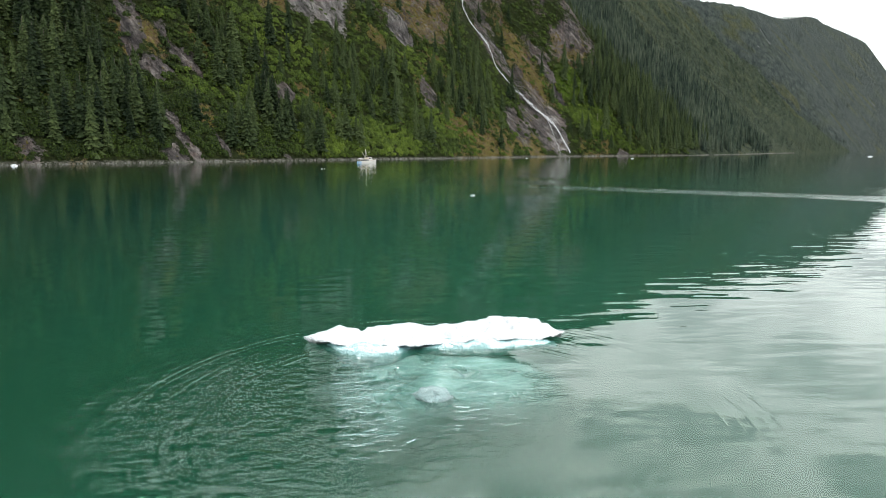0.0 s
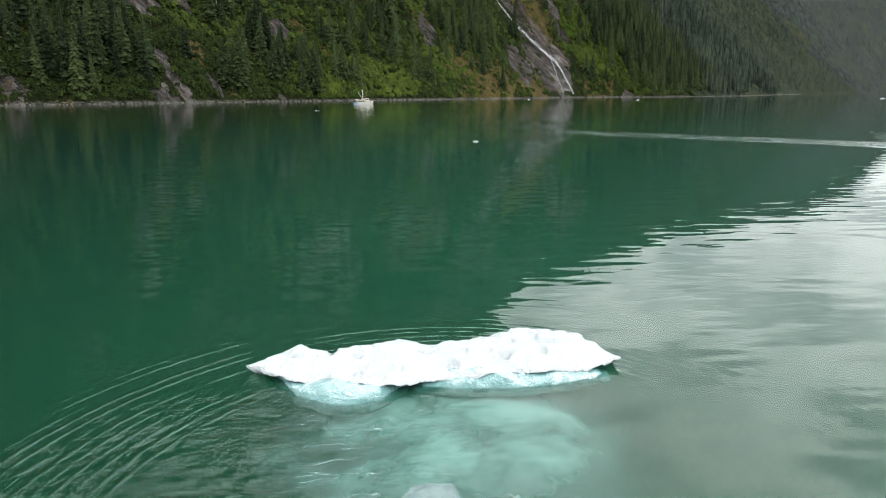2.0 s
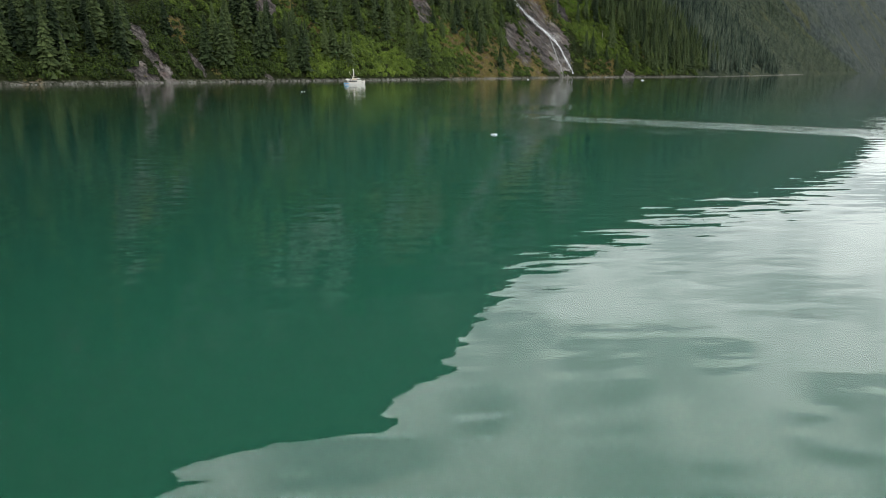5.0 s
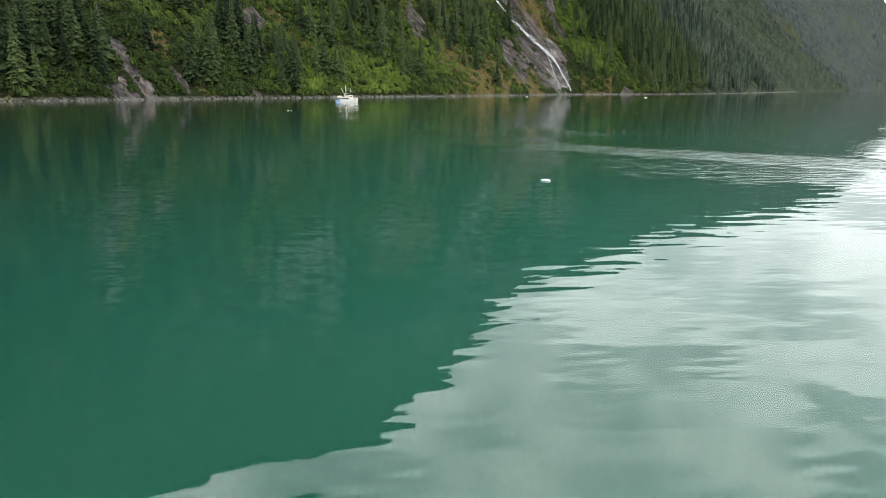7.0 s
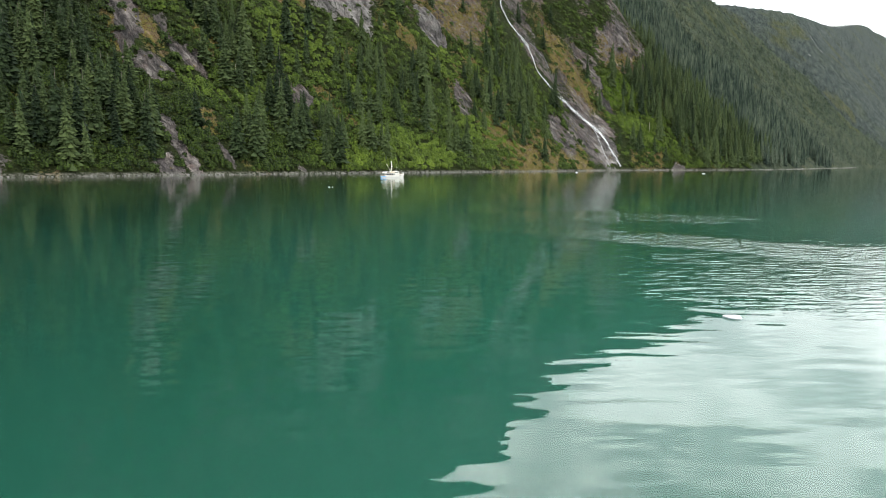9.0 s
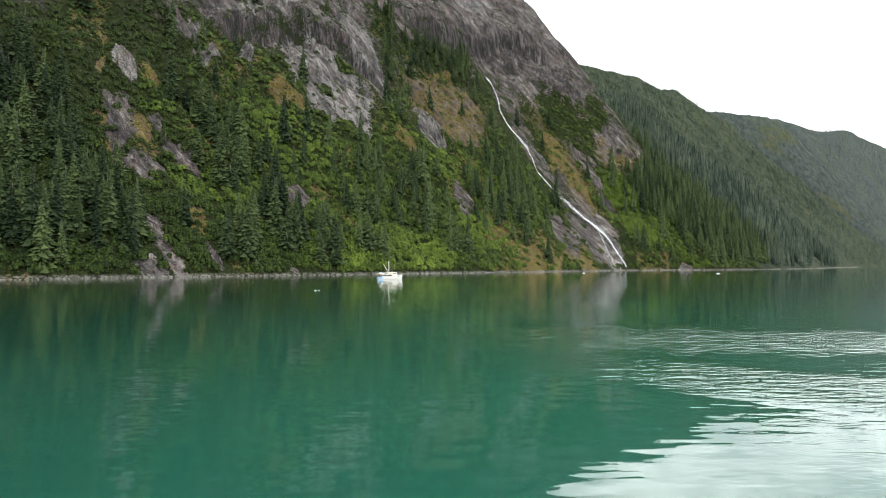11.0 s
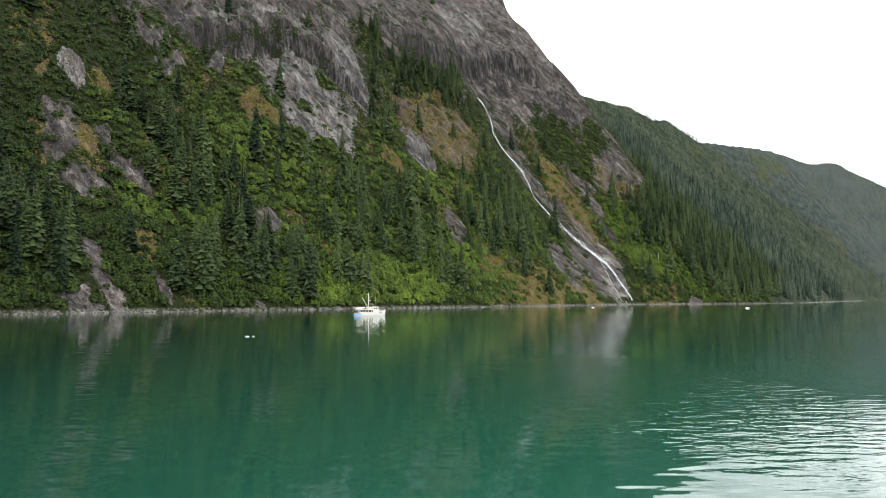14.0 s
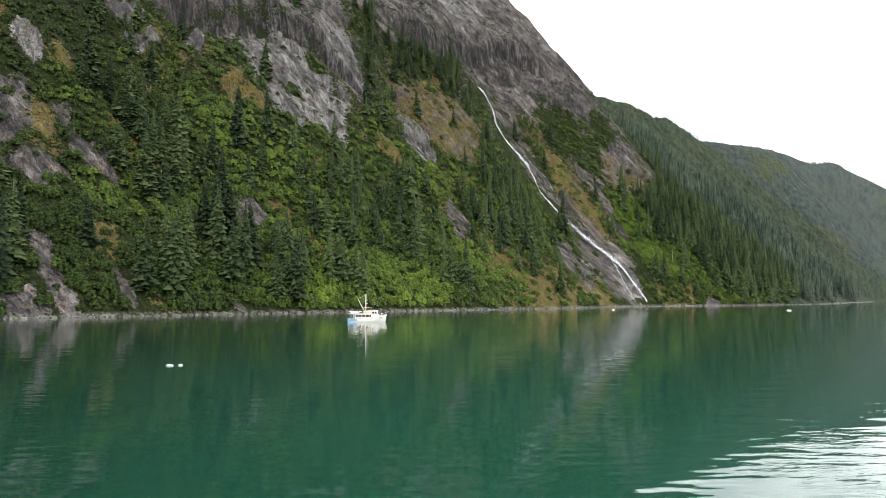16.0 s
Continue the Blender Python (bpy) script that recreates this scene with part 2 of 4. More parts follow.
# ---- materials ----
def mat_terrain():
    g = Graph("mountain_ground")
    p = g.pos()
    n1 = g.noise(p, 0.06, 6, 0.62)
    n2 = g.noise(p, 0.42, 7, 0.66)
    grain = g.node("ShaderNodeCombineXYZ", {0: g.math("MULTIPLY", g.attr("across"), 0.16), 1: g.math("MULTIPLY", g.attr("down"), 0.052), 2: 0.0}).outputs[0]
    streak = g.noise(grain, 1.0, 7, 0.60, 0.8)
    rough = g.noise(p, 0.16, 8, 0.72, 0.4)
    stain = g.noise(g.pos((0.22, 0.22, 0.035)), 1.0, 5, 0.6, 0.3)
    tone = g.math("ADD", g.math("MULTIPLY", streak, 0.68), g.math("MULTIPLY", rough, 0.32))
    rock = g.ramp(tone, (0.36, (0.020, 0.018, 0.018, 1)), (0.45, (0.060, 0.053, 0.050, 1)), (0.53, (0.105, 0.092, 0.087, 1)), (0.66, (0.19, 0.172, 0.165, 1)))
    pale = g.ramp(tone, (0.34, (0.060, 0.054, 0.051, 1)), (0.45, (0.122, 0.113, 0.108, 1)), (0.53, (0.165, 0.155, 0.149, 1)), (0.68, (0.245, 0.233, 0.225, 1)))
    rock = g.mix(g.ramp(g.math("ADD", g.attr("pale"), g.math("MULTIPLY", g.math("SUBTRACT", n1, 0.5), 1.8)), (0.38, 0.0), (0.60, 1.0)), rock, pale)
    rock = g.mix(g.ramp(stain, (0.52, 0.0), (0.66, 0.7)), rock, (0.035, 0.031, 0.031, 1))
    rock = g.mix(g.ramp(n1, (0.50, 0.0), (0.68, 0.5)), rock, (0.080, 0.050, 0.040, 1))
    # cracks and drips, plus the shade under ledges and overhangs, put into the colour
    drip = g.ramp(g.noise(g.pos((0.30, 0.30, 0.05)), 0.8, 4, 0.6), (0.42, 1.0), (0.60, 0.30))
    rock = g.mix(g.math("MULTIPLY", g.attr("seam_shade"), drip), rock, (0.014, 0.013, 0.014, 1))
    bent = g.node("ShaderNodeVectorMath", {0: grain, 1: g.node("ShaderNodeVectorMath", {0: g.node("ShaderNodeTexNoise", {"Vector": p, "Scale": 0.09, "Detail": 4.0}).outputs["Color"], 1: (1.6, 0.9, 0.0)}, operation="MULTIPLY").outputs[0]}, operation="ADD").outputs[0]
    blocks = g.cells(bent, 0.55)[0]
    chips, split = g.cells(bent, 2.1)
    # thin cracks along the slabs, and ledges across them
    def hairline(scale, width, seed):
        q = g.node("ShaderNodeVectorMath", {0: bent, 1: scale}, operation="MULTIPLY").outputs[0]
        q = g.node("ShaderNodeVectorMath", {0: q, 1: (seed, seed * 1.7, 0.0)}, operation="ADD").outputs[0]
        return g.ramp(g.math("ABSOLUTE", g.math("SUBTRACT", g.noise(q, 1.0, 5, 0.6), 0.5)), (0.0, 1.0), (width, 0.0))
    joints = g.math("MAXIMUM", hairline((0.9, 0.5, 1.0), 0.016, 3.0), hairline((0.5, 2.2, 1.0), 0.012, 9.0))
    joints = g.math("MAXIMUM", joints, g.math("MULTIPLY", hairline((2.6, 1.4, 1.0), 0.022, 5.0), 0.7))
    joints = g.math("MAXIMUM", joints, g.math("MULTIPLY", g.ramp(split, (0.02, 1.0), (0.07, 0.0)), 0.35))
    rock = g.mix(1.0, rock, g.ramp(g.math("ADD", g.math("MULTIPLY", blocks, 0.6), g.math("MULTIPLY", chips, 0.4)), (0.15, (0.82, 0.81, 0.81, 1)), (0.5, (0.96, 0.95, 0.94, 1)), (0.85, (1.12, 1.10, 1.08, 1))), "MULTIPLY")
    rock = g.mix(g.math("MULTIPLY", joints, 0.7), rock, (0.020, 0.018, 0.018, 1))
    moss = g.ramp(n2, (0.3, (0.026, 0.018, 0.010, 1)), (0.43, (0.072, 0.043, 0.016, 1)), (0.51, (0.100, 0.080, 0.018, 1)), (0.60, (0.050, 0.058, 0.013, 1)), (0.75, (0.110, 0.068, 0.032, 1)))
    moss = g.mix(g.ramp(rough, (0.46, 0.0), (0.58, 0.8)), moss, g.ramp(streak, (0.35, (0.038, 0.026, 0.017, 1)), (0.65, (0.118, 0.082, 0.052, 1))))
    turf = g.ramp(n2, (0.3, (0.005, 0.008, 0.002, 1)), (0.7, (0.021, 0.028, 0.0052, 1)))
    turf = g.mix(g.attr("grass"), turf, g.ramp(n2, (0.3, (0.024, 0.0464, 0.0048, 1)), (0.7, (0.064, 0.1, 0.0096, 1))))
    ragged = g.math("MULTIPLY", g.math("SUBTRACT", g.math("ADD", g.math("MULTIPLY", n1, 0.5), g.math("MULTIPLY", n2, 0.5)), 0.5), 3.4)
    c = g.mix(g.ramp(g.math("ADD", g.attr("moss"), ragged), (0.40, 0.0), (0.56, 1.0)), turf, moss)
    c = g.mix(g.ramp(g.math("ADD", g.attr("rock"), ragged), (0.42, 0.0), (0.54, 1.0)), c, rock)
    c = g.mix(g.math("MULTIPLY", g.attr("tide"), g.ramp(n2, (0.42, 0.08), (0.60, 0.85))), c, (0.135, 0.126, 0.112, 1))
    c = g.mix(0.5, c, g.ramp(g.noise(p, 0.9, 6, 0.75), (0.32, (0.35, 0.35, 0.35, 1)), (0.5, (0.95, 0.95, 0.95, 1)), (0.68, (1.5, 1.5, 1.5, 1))), "MULTIPLY")
    h = g.math("ADD", g.math("ADD", g.math("MULTIPLY", streak, 1.6), n2), g.math("SUBTRACT", g.math("MULTIPLY", blocks, 0.9), g.math("MULTIPLY", joints, 0.7)))
    return g.done(Base_Color=c, Roughness=0.9, Specular_IOR_Level=0.08, Normal=g.bump(h, 1.0, 3.0))


def mat_water(layer=False):
    g = Graph("fjord_water_depth" if layer else "fjord_water")
    p = g.pos()
    # gain on the body colour along y: raised up to 240 m, lowered past 360
    silt = g.ramp(g.math("DIVIDE", g.node("ShaderNodeSeparateXYZ", {0: p}).outputs[1], 1000.0), (0.07, (1.25, 1.15, 0.98, 1)), (0.14, (1.25, 1.2, 1.28, 1)), (0.24, (1.15, 1.1, 1.1, 1)), (0.36, (0.76, 0.68, 0.72, 1)))
    body = g.mix(1.0, g.ramp(g.noise(p, 0.018, 3), (0.3, (0.0080, 0.044, 0.0280, 1)), (0.7, (0.0112, 0.060, 0.042, 1))), silt, "MULTIPLY")
    # the body colour darkens towards low x, along a wavering edge
    wavy_x = g.math("ADD", g.node("ShaderNodeSeparateXYZ", {0: p}).outputs[0], g.math("MULTIPLY", g.noise(p, 0.03, 3), 16.0))
    body = g.mix(1.0, body, g.ramp(g.math("DIVIDE", g.math("ADD", wavy_x, 52.0), 80.0), (0.0, 0.60), (0.42, 0.78), (0.72, 1.0), (0.9, 1.12)), "MULTIPLY")
    dif = g.node("ShaderNodeBsdfDiffuse", {"Color": body}).outputs[0]
    clear = g.node("ShaderNodeBsdfTransparent", {"Color": (0.80, 0.97, 0.94, 1)}).outputs[0]
    inner = g.node("ShaderNodeMixShader", {0: 0.30, 1: clear, 2: dif}).outputs[0]
    if layer:
        g.l.new(inner, g.out.inputs[0])
        return g.mat
    xyz = g.node("ShaderNodeSeparateXYZ", {0: p}).outputs
    # long lazy swell, wind ripples, and patches of calm between them
    a = g.noise(g.pos((0.36, 1.0, 1.0), 0.10), 0.64, 1, 0.4)
    b = g.noise(g.pos((0.60, 1.0, 1.0), -0.22), 1.5, 2, 0.45)
    calm = g.ramp(g.noise(p, 0.012, 2), (0.35, 0.45), (0.65, 1.0))
    h = g.math("MULTIPLY", g.math("ADD", g.math("MULTIPLY", a, 0.050), g.math("MULTIPLY", b, 0.0055)), calm)
    # rings that spread from the rocking ice
    rx, ry = g.math("SUBTRACT", xyz[0], 2.0), g.math("SUBTRACT", xyz[1], 57.0)
    r = g.math("SQRT", g.math("ADD", g.math("MULTIPLY", rx, rx), g.math("MULTIPLY", ry, ry)))
    wob = g.math("ADD", r, g.math("MULTIPLY", g.noise(p, 0.35, 2), 0.16))
    ring = g.math("SINE", g.math("MULTIPLY", g.math("POWER", wob, 0.8), 27.0))
    ring = g.math("POWER", g.math("ADD", g.math("MULTIPLY", ring, 0.5), 0.5), 4.0)
    near = g.ramp(g.math("DIVIDE", r, 20.0), (0.36, 0.0), (0.44, 1.0), (0.60, 0.9), (0.68, 0.25), (0.85, 0.0))
    rear = g.ramp(g.math("DIVIDE", g.math("ADD", ry, 10.0), 20.0), (0.12, 0.0), (0.35, 1.0))
    side = g.ramp(g.math("DIVIDE", g.math("ADD", rx, 20.0), 40.0), (0.42, 1.0), (0.58, 0.4), (0.70, 0.08))
    broken = g.ramp(g.noise(g.pos((1, 1, 1)), 0.16, 3), (0.40, 0.10), (0.54, 1.0))
    single = g.noise(g.node("ShaderNodeCombineXYZ", {0: r, 1: g.math("MULTIPLY", rx, 0.05), 2: 0.0}).outputs[0], 1.5, 2)
    broken = g.math("MULTIPLY", broken, g.ramp(single, (0.42, 0.12), (0.58, 1.0)))
    mask = g.math("MULTIPLY", g.math("MULTIPLY", near, rear), g.math("MULTIPLY", side, broken))
    h = g.math("ADD", h, g.math("MULTIPLY", g.math("MULTIPLY", ring, mask), 0.046))
    # choppy water stirred up in front of the ice
    cx, cy = g.math("MULTIPLY", g.math("SUBTRACT", xyz[0], -3.0), 0.095), g.math("MULTIPLY", g.math("SUBTRACT", xyz[1], 57.5), 0.13)
    chop = g.ramp(g.math("ADD", g.math("MULTIPLY", cx, cx), g.math("MULTIPLY", cy, cy)), (0.2, 1.0), (1.0, 0.0))
    h = g.math("ADD", h, g.math("MULTIPLY", g.math("MULTIPLY", g.noise(g.pos((0.6, 1.0, 1.0), 0.35), 1.9, 4, 0.55, 0.9), chop), 0.18))
    # the spreading wake of a boat that has passed
    q = g.math("ADD", g.math("MULTIPLY", g.math("SUBTRACT", xyz[0], 40.0), 0.667), g.math("MULTIPLY", g.math("SUBTRACT", xyz[1], 200.0), 0.745))
    along = g.math("SUBTRACT", g.math("MULTIPLY", g.math("SUBTRACT", xyz[0], 40.0), 0.745), g.math("MULTIPLY", g.math("SUBTRACT", xyz[1], 200.0), 0.667))
    q2 = g.math("ADD", q, g.math("MULTIPLY", g.noise(p, 0.06, 3), 7.0))
    band = g.ramp(g.math("ADD", g.math("DIVIDE", q2, 120.0), 0.3), (0.255, 0.0), (0.29, 1.0), (0.375, 1.0), (0.40, 0.10), (0.50, 0.12), (0.66, 0.12), (0.75, 0.0))
    band = g.math("MULTIPLY", band, g.ramp(g.math("DIVIDE", g.math("ADD", along, 70.0), 140.0), (0.20, 0.0), (0.32, 0.6), (0.6, 1.0)))
    px, py = g.math("DIVIDE", g.math("SUBTRACT", xyz[0], 32.0), 34.0), g.math("DIVIDE", g.math("SUBTRACT", xyz[1], 240.0), 17.0)
    patch = g.math("ADD", g.math("ADD", g.math("MULTIPLY", px, px), g.math("MULTIPLY", py, py)), g.math("MULTIPLY", g.math("SUBTRACT", g.noise(p, 0.09, 3), 0.5), 1.6))
    band = g.math("MAXIMUM", band, g.ramp(patch, (0.4, 0.6), (1.0, 0.0)))
    gx, gy = g.math("DIVIDE", g.math("SUBTRACT", xyz[0], 42.0), 30.0), g.math("DIVIDE", g.math("SUBTRACT", xyz[1], 184.0), 24.0)
    glint = g.math("ADD", g.math("ADD", g.math("MULTIPLY", gx, gx), g.math("MULTIPLY", gy, gy)), g.math("MULTIPLY", g.math("SUBTRACT", g.noise(p, 0.07, 3), 0.5), 1.8))
    band = g.math("MAXIMUM", band, g.ramp(glint, (0.3, 0.42), (1.0, 0.0)))
    zx, zy = g.math("DIVIDE", g.math("SUBTRACT", xyz[0], 27.0), 17.0), g.math("DIVIDE", g.math("SUBTRACT", xyz[1], 297.0), 45.0)
    zone = g.math("ADD", g.math("ADD", g.math("MULTIPLY", zx, zx), g.math("MULTIPLY", zy, zy)), g.math("MULTIPLY", g.math("SUBTRACT", g.noise(p, 0.08, 3), 0.5), 1.2))
    band = g.math("MAXIMUM", band, g.ramp(zone, (0.4, 0.28), (1.1, 0.0)))
    wv = g.noise(g.node("ShaderNodeMapping", {0: p, "Rotation": (0, 0, 0.72), "Scale": (0.35, 1.0, 1.0)}).outputs[0], 1.1, 3, 0.5)
    h = g.math("ADD", h, g.math("MULTIPLY", g.math("MULTIPLY", wv, band), 0.22))
    nrm = g.bump(h, 1.0, 1.0)
    gloss = g.node("ShaderNodeBsdfGlossy", {"Color": (1, 1, 1, 1), "Roughness": 0.0, "Normal": nrm}).outputs[0]
    fr = g.node("ShaderNodeFresnel", {"IOR": 1.333, "Normal": nrm}).outputs[0]
    g.l.new(g.node("ShaderNodeMixShader", {0: fr, 1: inner, 2: gloss}).outputs[0], g.out.inputs[0])
    return g.mat


def mat_plain(name, color, rough=0.5, metal=0.0, vary=0.12, scale=3.0):
    g = Graph(name)
    n = g.noise(g.local(), scale, 5)
    dark = tuple(c * (1 - vary) for c in color[:3]) + (1,)
    light = tuple(min(1, c * (1 + vary)) for c in color[:3]) + (1,)
    return g.done(Base_Color=g.ramp(n, (0.3, dark), (0.7, light)), Roughness=rough, Metallic=metal, Normal=g.bump(n, 0.1, 0.01))


def mat_leaf(name, dark, mid, light, grain, depth):
    """Foliage whose colour varies from plant to plant, from spray to spray and from leaf to leaf."""
    g = Graph(name)
    isl = g.node("ShaderNodeNewGeometry").outputs["Random Per Island"]
    n = g.noise(g.pos(), grain, 4, 0.65)
    t = g.math("ADD", g.math("MULTIPLY", g.attr("tint"), 0.62), g.math("ADD", g.math("MULTIPLY", isl, 0.22), g.math("MULTIPLY", g.math("SUBTRACT", n, 0.44), 1.6)))
    c = g.ramp(t, (0.05, dark), (0.42, mid), (0.95, light))
    b = g.node("ShaderNodeBsdfPrincipled", {"Base Color": c, "Roughness": 0.7, "Specular IOR Level": 0.06, "Normal": g.bump(n, 1.0, depth)})
    g.l.new(b.outputs[0], g.out.inputs[0])
    return g.mat


def mat_tree(name):
    """The same for single trees, which vary by object."""
    g = Graph(name)
    rnd = g.node("ShaderNodeObjectInfo").outputs["Random"]
    isl = g.node("ShaderNodeNewGeometry").outputs["Random Per Island"]
    t = g.math("ADD", g.math("MULTIPLY", rnd, 0.65), g.math("MULTIPLY", isl, 0.35))
    c = g.ramp(t, (0.1, SPRUCE_DARK), (0.5, SPRUCE_MID), (0.95, SPRUCE_LIGHT))
    return g.done(Base_Color=c, Roughness=0.7, Specular_IOR_Level=0.06)


def mat_ice(name, color, clear, rough, bumpy):
    g = Graph(name)
    n = g.noise(g.local(), 2.2, 6, 0.6)
    f = g.noise(g.local(), 11.0, 4, 0.6)
    c = g.ramp(n, (0.3, tuple(v * 0.9 for v in color[:3]) + (1,)), (0.7, color))
    h = g.math("ADD", n, g.math("MULTIPLY", f, 0.16))
    return g.done(Base_Color=c, Roughness=rough, Transmission_Weight=clear, IOR=1.31, Normal=g.bump(h, bumpy, 0.25))


def mat_sunk():
    """Ice below the water: cloudy inside, clear where it thins out towards its rim."""
    g = Graph("sunken_turquoise_ice")
    n = g.noise(g.local(), 0.42, 5, 0.6, 0.15)
    c = g.ramp(n, (0.3, (0.20, 0.34, 0.32, 1)), (0.7, (0.38, 0.48, 0.46, 1)))
    solid = g.math("MULTIPLY", g.attr("thick"), g.ramp(n, (0.36, 0.40), (0.60, 0.95)))
    mix = g.node("ShaderNodeMixShader", {0: solid, 1: g.node("ShaderNodeBsdfTransparent").outputs[0], 2: g.node("ShaderNodeBsdfDiffuse", {"Color": c}).outputs[0]})
    g.l.new(mix.outputs[0], g.out.inputs[0])
    return g.mat


def mat_falls(name, lo, bright):
    """White water, torn open where it thins."""
    g = Graph(name)
    n = g.noise(g.pos((0.5, 0.5, 0.12)), 1.6, 5, 0.6)
    gap = g.ramp(g.noise(g.pos((1.3, 1.3, 0.10)), 1.1, 6, 0.68), (lo, 0.0), (lo + 0.09, 1.0))
    tone = [tuple(bright * k for k in c) + (1,) for c in ((0.22, 0.22, 0.225), (0.60, 0.61, 0.62), (1.0, 1.02, 1.03))]
    return g.done(Base_Color=g.ramp(n, (0.36, tone[0]), (0.48, tone[1]), (0.66, tone[2])), Roughness=0.5, Alpha=gap, Normal=g.bump(n, 0.6, 0.4))


SPRUCE_DARK, SPRUCE_MID, SPRUCE_LIGHT = (0.0046, 0.0090, 0.0040, 1), (0.0158, 0.0250, 0.0092, 1), (0.041, 0.056, 0.0185, 1)
def mat_canopy(name, low, mid, high):
    """Ground seen only from afar, under a closed canopy, with pale slides."""
    g = Graph(name)
    n = g.noise(g.pos((1, 1, 0.35)), 0.07, 6, 0.72)
    big = g.noise(g.pos(), 0.006, 4, 0.6)
    c = g.ramp(n, (0.32, low), (0.5, mid), (0.68, high))
    c = g.mix(g.ramp(big, (0.54, 0.0), (0.70, 0.5)), c, (0.042, 0.050, 0.028, 1))
    along = g.node("ShaderNodeCombineXYZ", {0: g.math("MULTIPLY", g.attr("across"), 0.022), 1: g.math("MULTIPLY", g.attr("down"), 0.008), 2: 0.0}).outputs[0]
    brush = g.noise(along, 0.7, 5, 0.6, 0.6)
    c = g.mix(g.ramp(brush, (0.56, 0.0), (0.64, 0.75)), c, g.ramp(n, (0.35, (0.030, 0.036, 0.014, 1)), (0.65, (0.052, 0.052, 0.024, 1))))
    slide = g.noise(along, 1.3, 6, 0.65, 1.2)
    c = g.mix(g.ramp(slide, (0.68, 0.0), (0.72, 0.8)), c, (0.17, 0.165, 0.16, 1))
    return g.done(Base_Color=c, Roughness=0.95, Specular_IOR_Level=0.05, Normal=g.bump(n, 1.0, 18.0))


CANOPY = mat_canopy("forest_floor_and_brush", (0.008, 0.012, 0.008, 1), (0.021, 0.028, 0.017, 1), (0.044, 0.050, 0.026, 1))
# far ridge: distance haze put into the ground colour, paler and bluer
HAZED_CANOPY = mat_canopy("hazed_far_brush", (0.015, 0.019, 0.018, 1), (0.029, 0.036, 0.033, 1), (0.048, 0.056, 0.046, 1))
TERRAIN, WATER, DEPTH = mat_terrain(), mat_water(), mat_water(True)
SPRUCE = mat_leaf("spruce_needles", SPRUCE_DARK, SPRUCE_MID, SPRUCE_LIGHT, 0.9, 0.4)
# spruce greyed and lightened: the haze over the shoulder is in its colour
HAZED_SPRUCE = mat_leaf("hazed_spruce_needles", (0.005, 0.010, 0.008, 1), (0.020, 0.030, 0.021, 1), (0.056, 0.070, 0.045, 1), 0.06, 0.6)
# trees of the far ridge, with distance haze mixed into their colour
FAR_HAZED_SPRUCE = mat_leaf("hazed_far_needles", (0.011, 0.016, 0.016, 1), (0.026, 0.033, 0.032, 1), (0.049, 0.057, 0.051, 1), 0.05, 0.6)
SPRUCE_OWN = mat_tree("spruce_needles_single")
ALDER = mat_leaf("alder_leaves", (0.0036, 0.0070, 0.0018, 1), (0.0215, 0.0345, 0.0056, 1), (0.066, 0.094, 0.0120, 1), 0.9, 1.2)
HEATH = mat_leaf("heath_and_dry_grass", (0.018, 0.021, 0.005, 1), (0.058, 0.046, 0.011, 1), (0.098, 0.088, 0.015, 1), 1.0, 0.5)
BARK = mat_plain("spruce_bark", (0.06, 0.05, 0.042, 1), 0.9, 0, 0.4)
DEADWOOD = mat_plain("grey_deadwood", (0.22, 0.20, 0.18, 1), 0.85, 0, 0.2)
STONE = mat_plain("shore_stone", (0.085, 0.080, 0.073, 1), 0.85, 0, 0.6, 0.8)
FALLS, SPRAY = mat_falls("falling_white_water", 0.455, 0.48), mat_falls("thin_white_water", 0.52, 0.38)
SNOW_ICE = mat_ice("weathered_white_ice", (0.36, 0.38, 0.39, 1), 0.0, 0.6, 0.9)
CLEAR_ICE = mat_ice("clear_blue_ice", (0.20, 0.41, 0.41, 1), 0.55, 0.15, 0.8)
GLASSY_ICE = mat_ice("glassy_ice", (0.36, 0.47, 0.47, 1), 0.6, 0.15, 1.0)
SUNK_ICE = mat_sunk()
GELCOAT = mat_plain("white_gelcoat", (0.42, 0.41, 0.38, 1), 0.4, 0, 0.06)
CREAM = mat_plain("cream_canvas", (0.36, 0.31, 0.24, 1), 0.8, 0, 0.08)
BLUE = mat_plain("blue_hull_paint", (0.12, 0.34, 0.58, 1), 0.4, 0, 0.08)
GLASS = mat_plain("dark_tinted_glass", (0.015, 0.017, 0.018, 1), 0.05, 0, 0.1)
STEEL = mat_plain("polished_steel", (0.6, 0.6, 0.6, 1), 0.25, 1.0, 0.05)
TEAK = mat_plain("weathered_teak", (0.25, 0.17, 0.10, 1), 0.7, 0, 0.2)


# ---- ground cover: rock, moss and groves as slanting patches (centre, two half axes) ----
ROCKS_HIGH = ((26, 186, 38, -38, 37, 25), (99, 220, 3, -55, 22, 8), (0, 245, 83, 9, 10, 8), (-74, 197, 9, -7, 11, 15), (-118, 184, 13, -2, 4, 5),
              (-89, 223, 31, -3, 15, 13), (444, 267, 79, -92, 109, 19), (498, 159, 28, -64, 30, -2), (152, 147, 9, -22, 14, 4), (-134, 203, 17, -5, 9, 11))
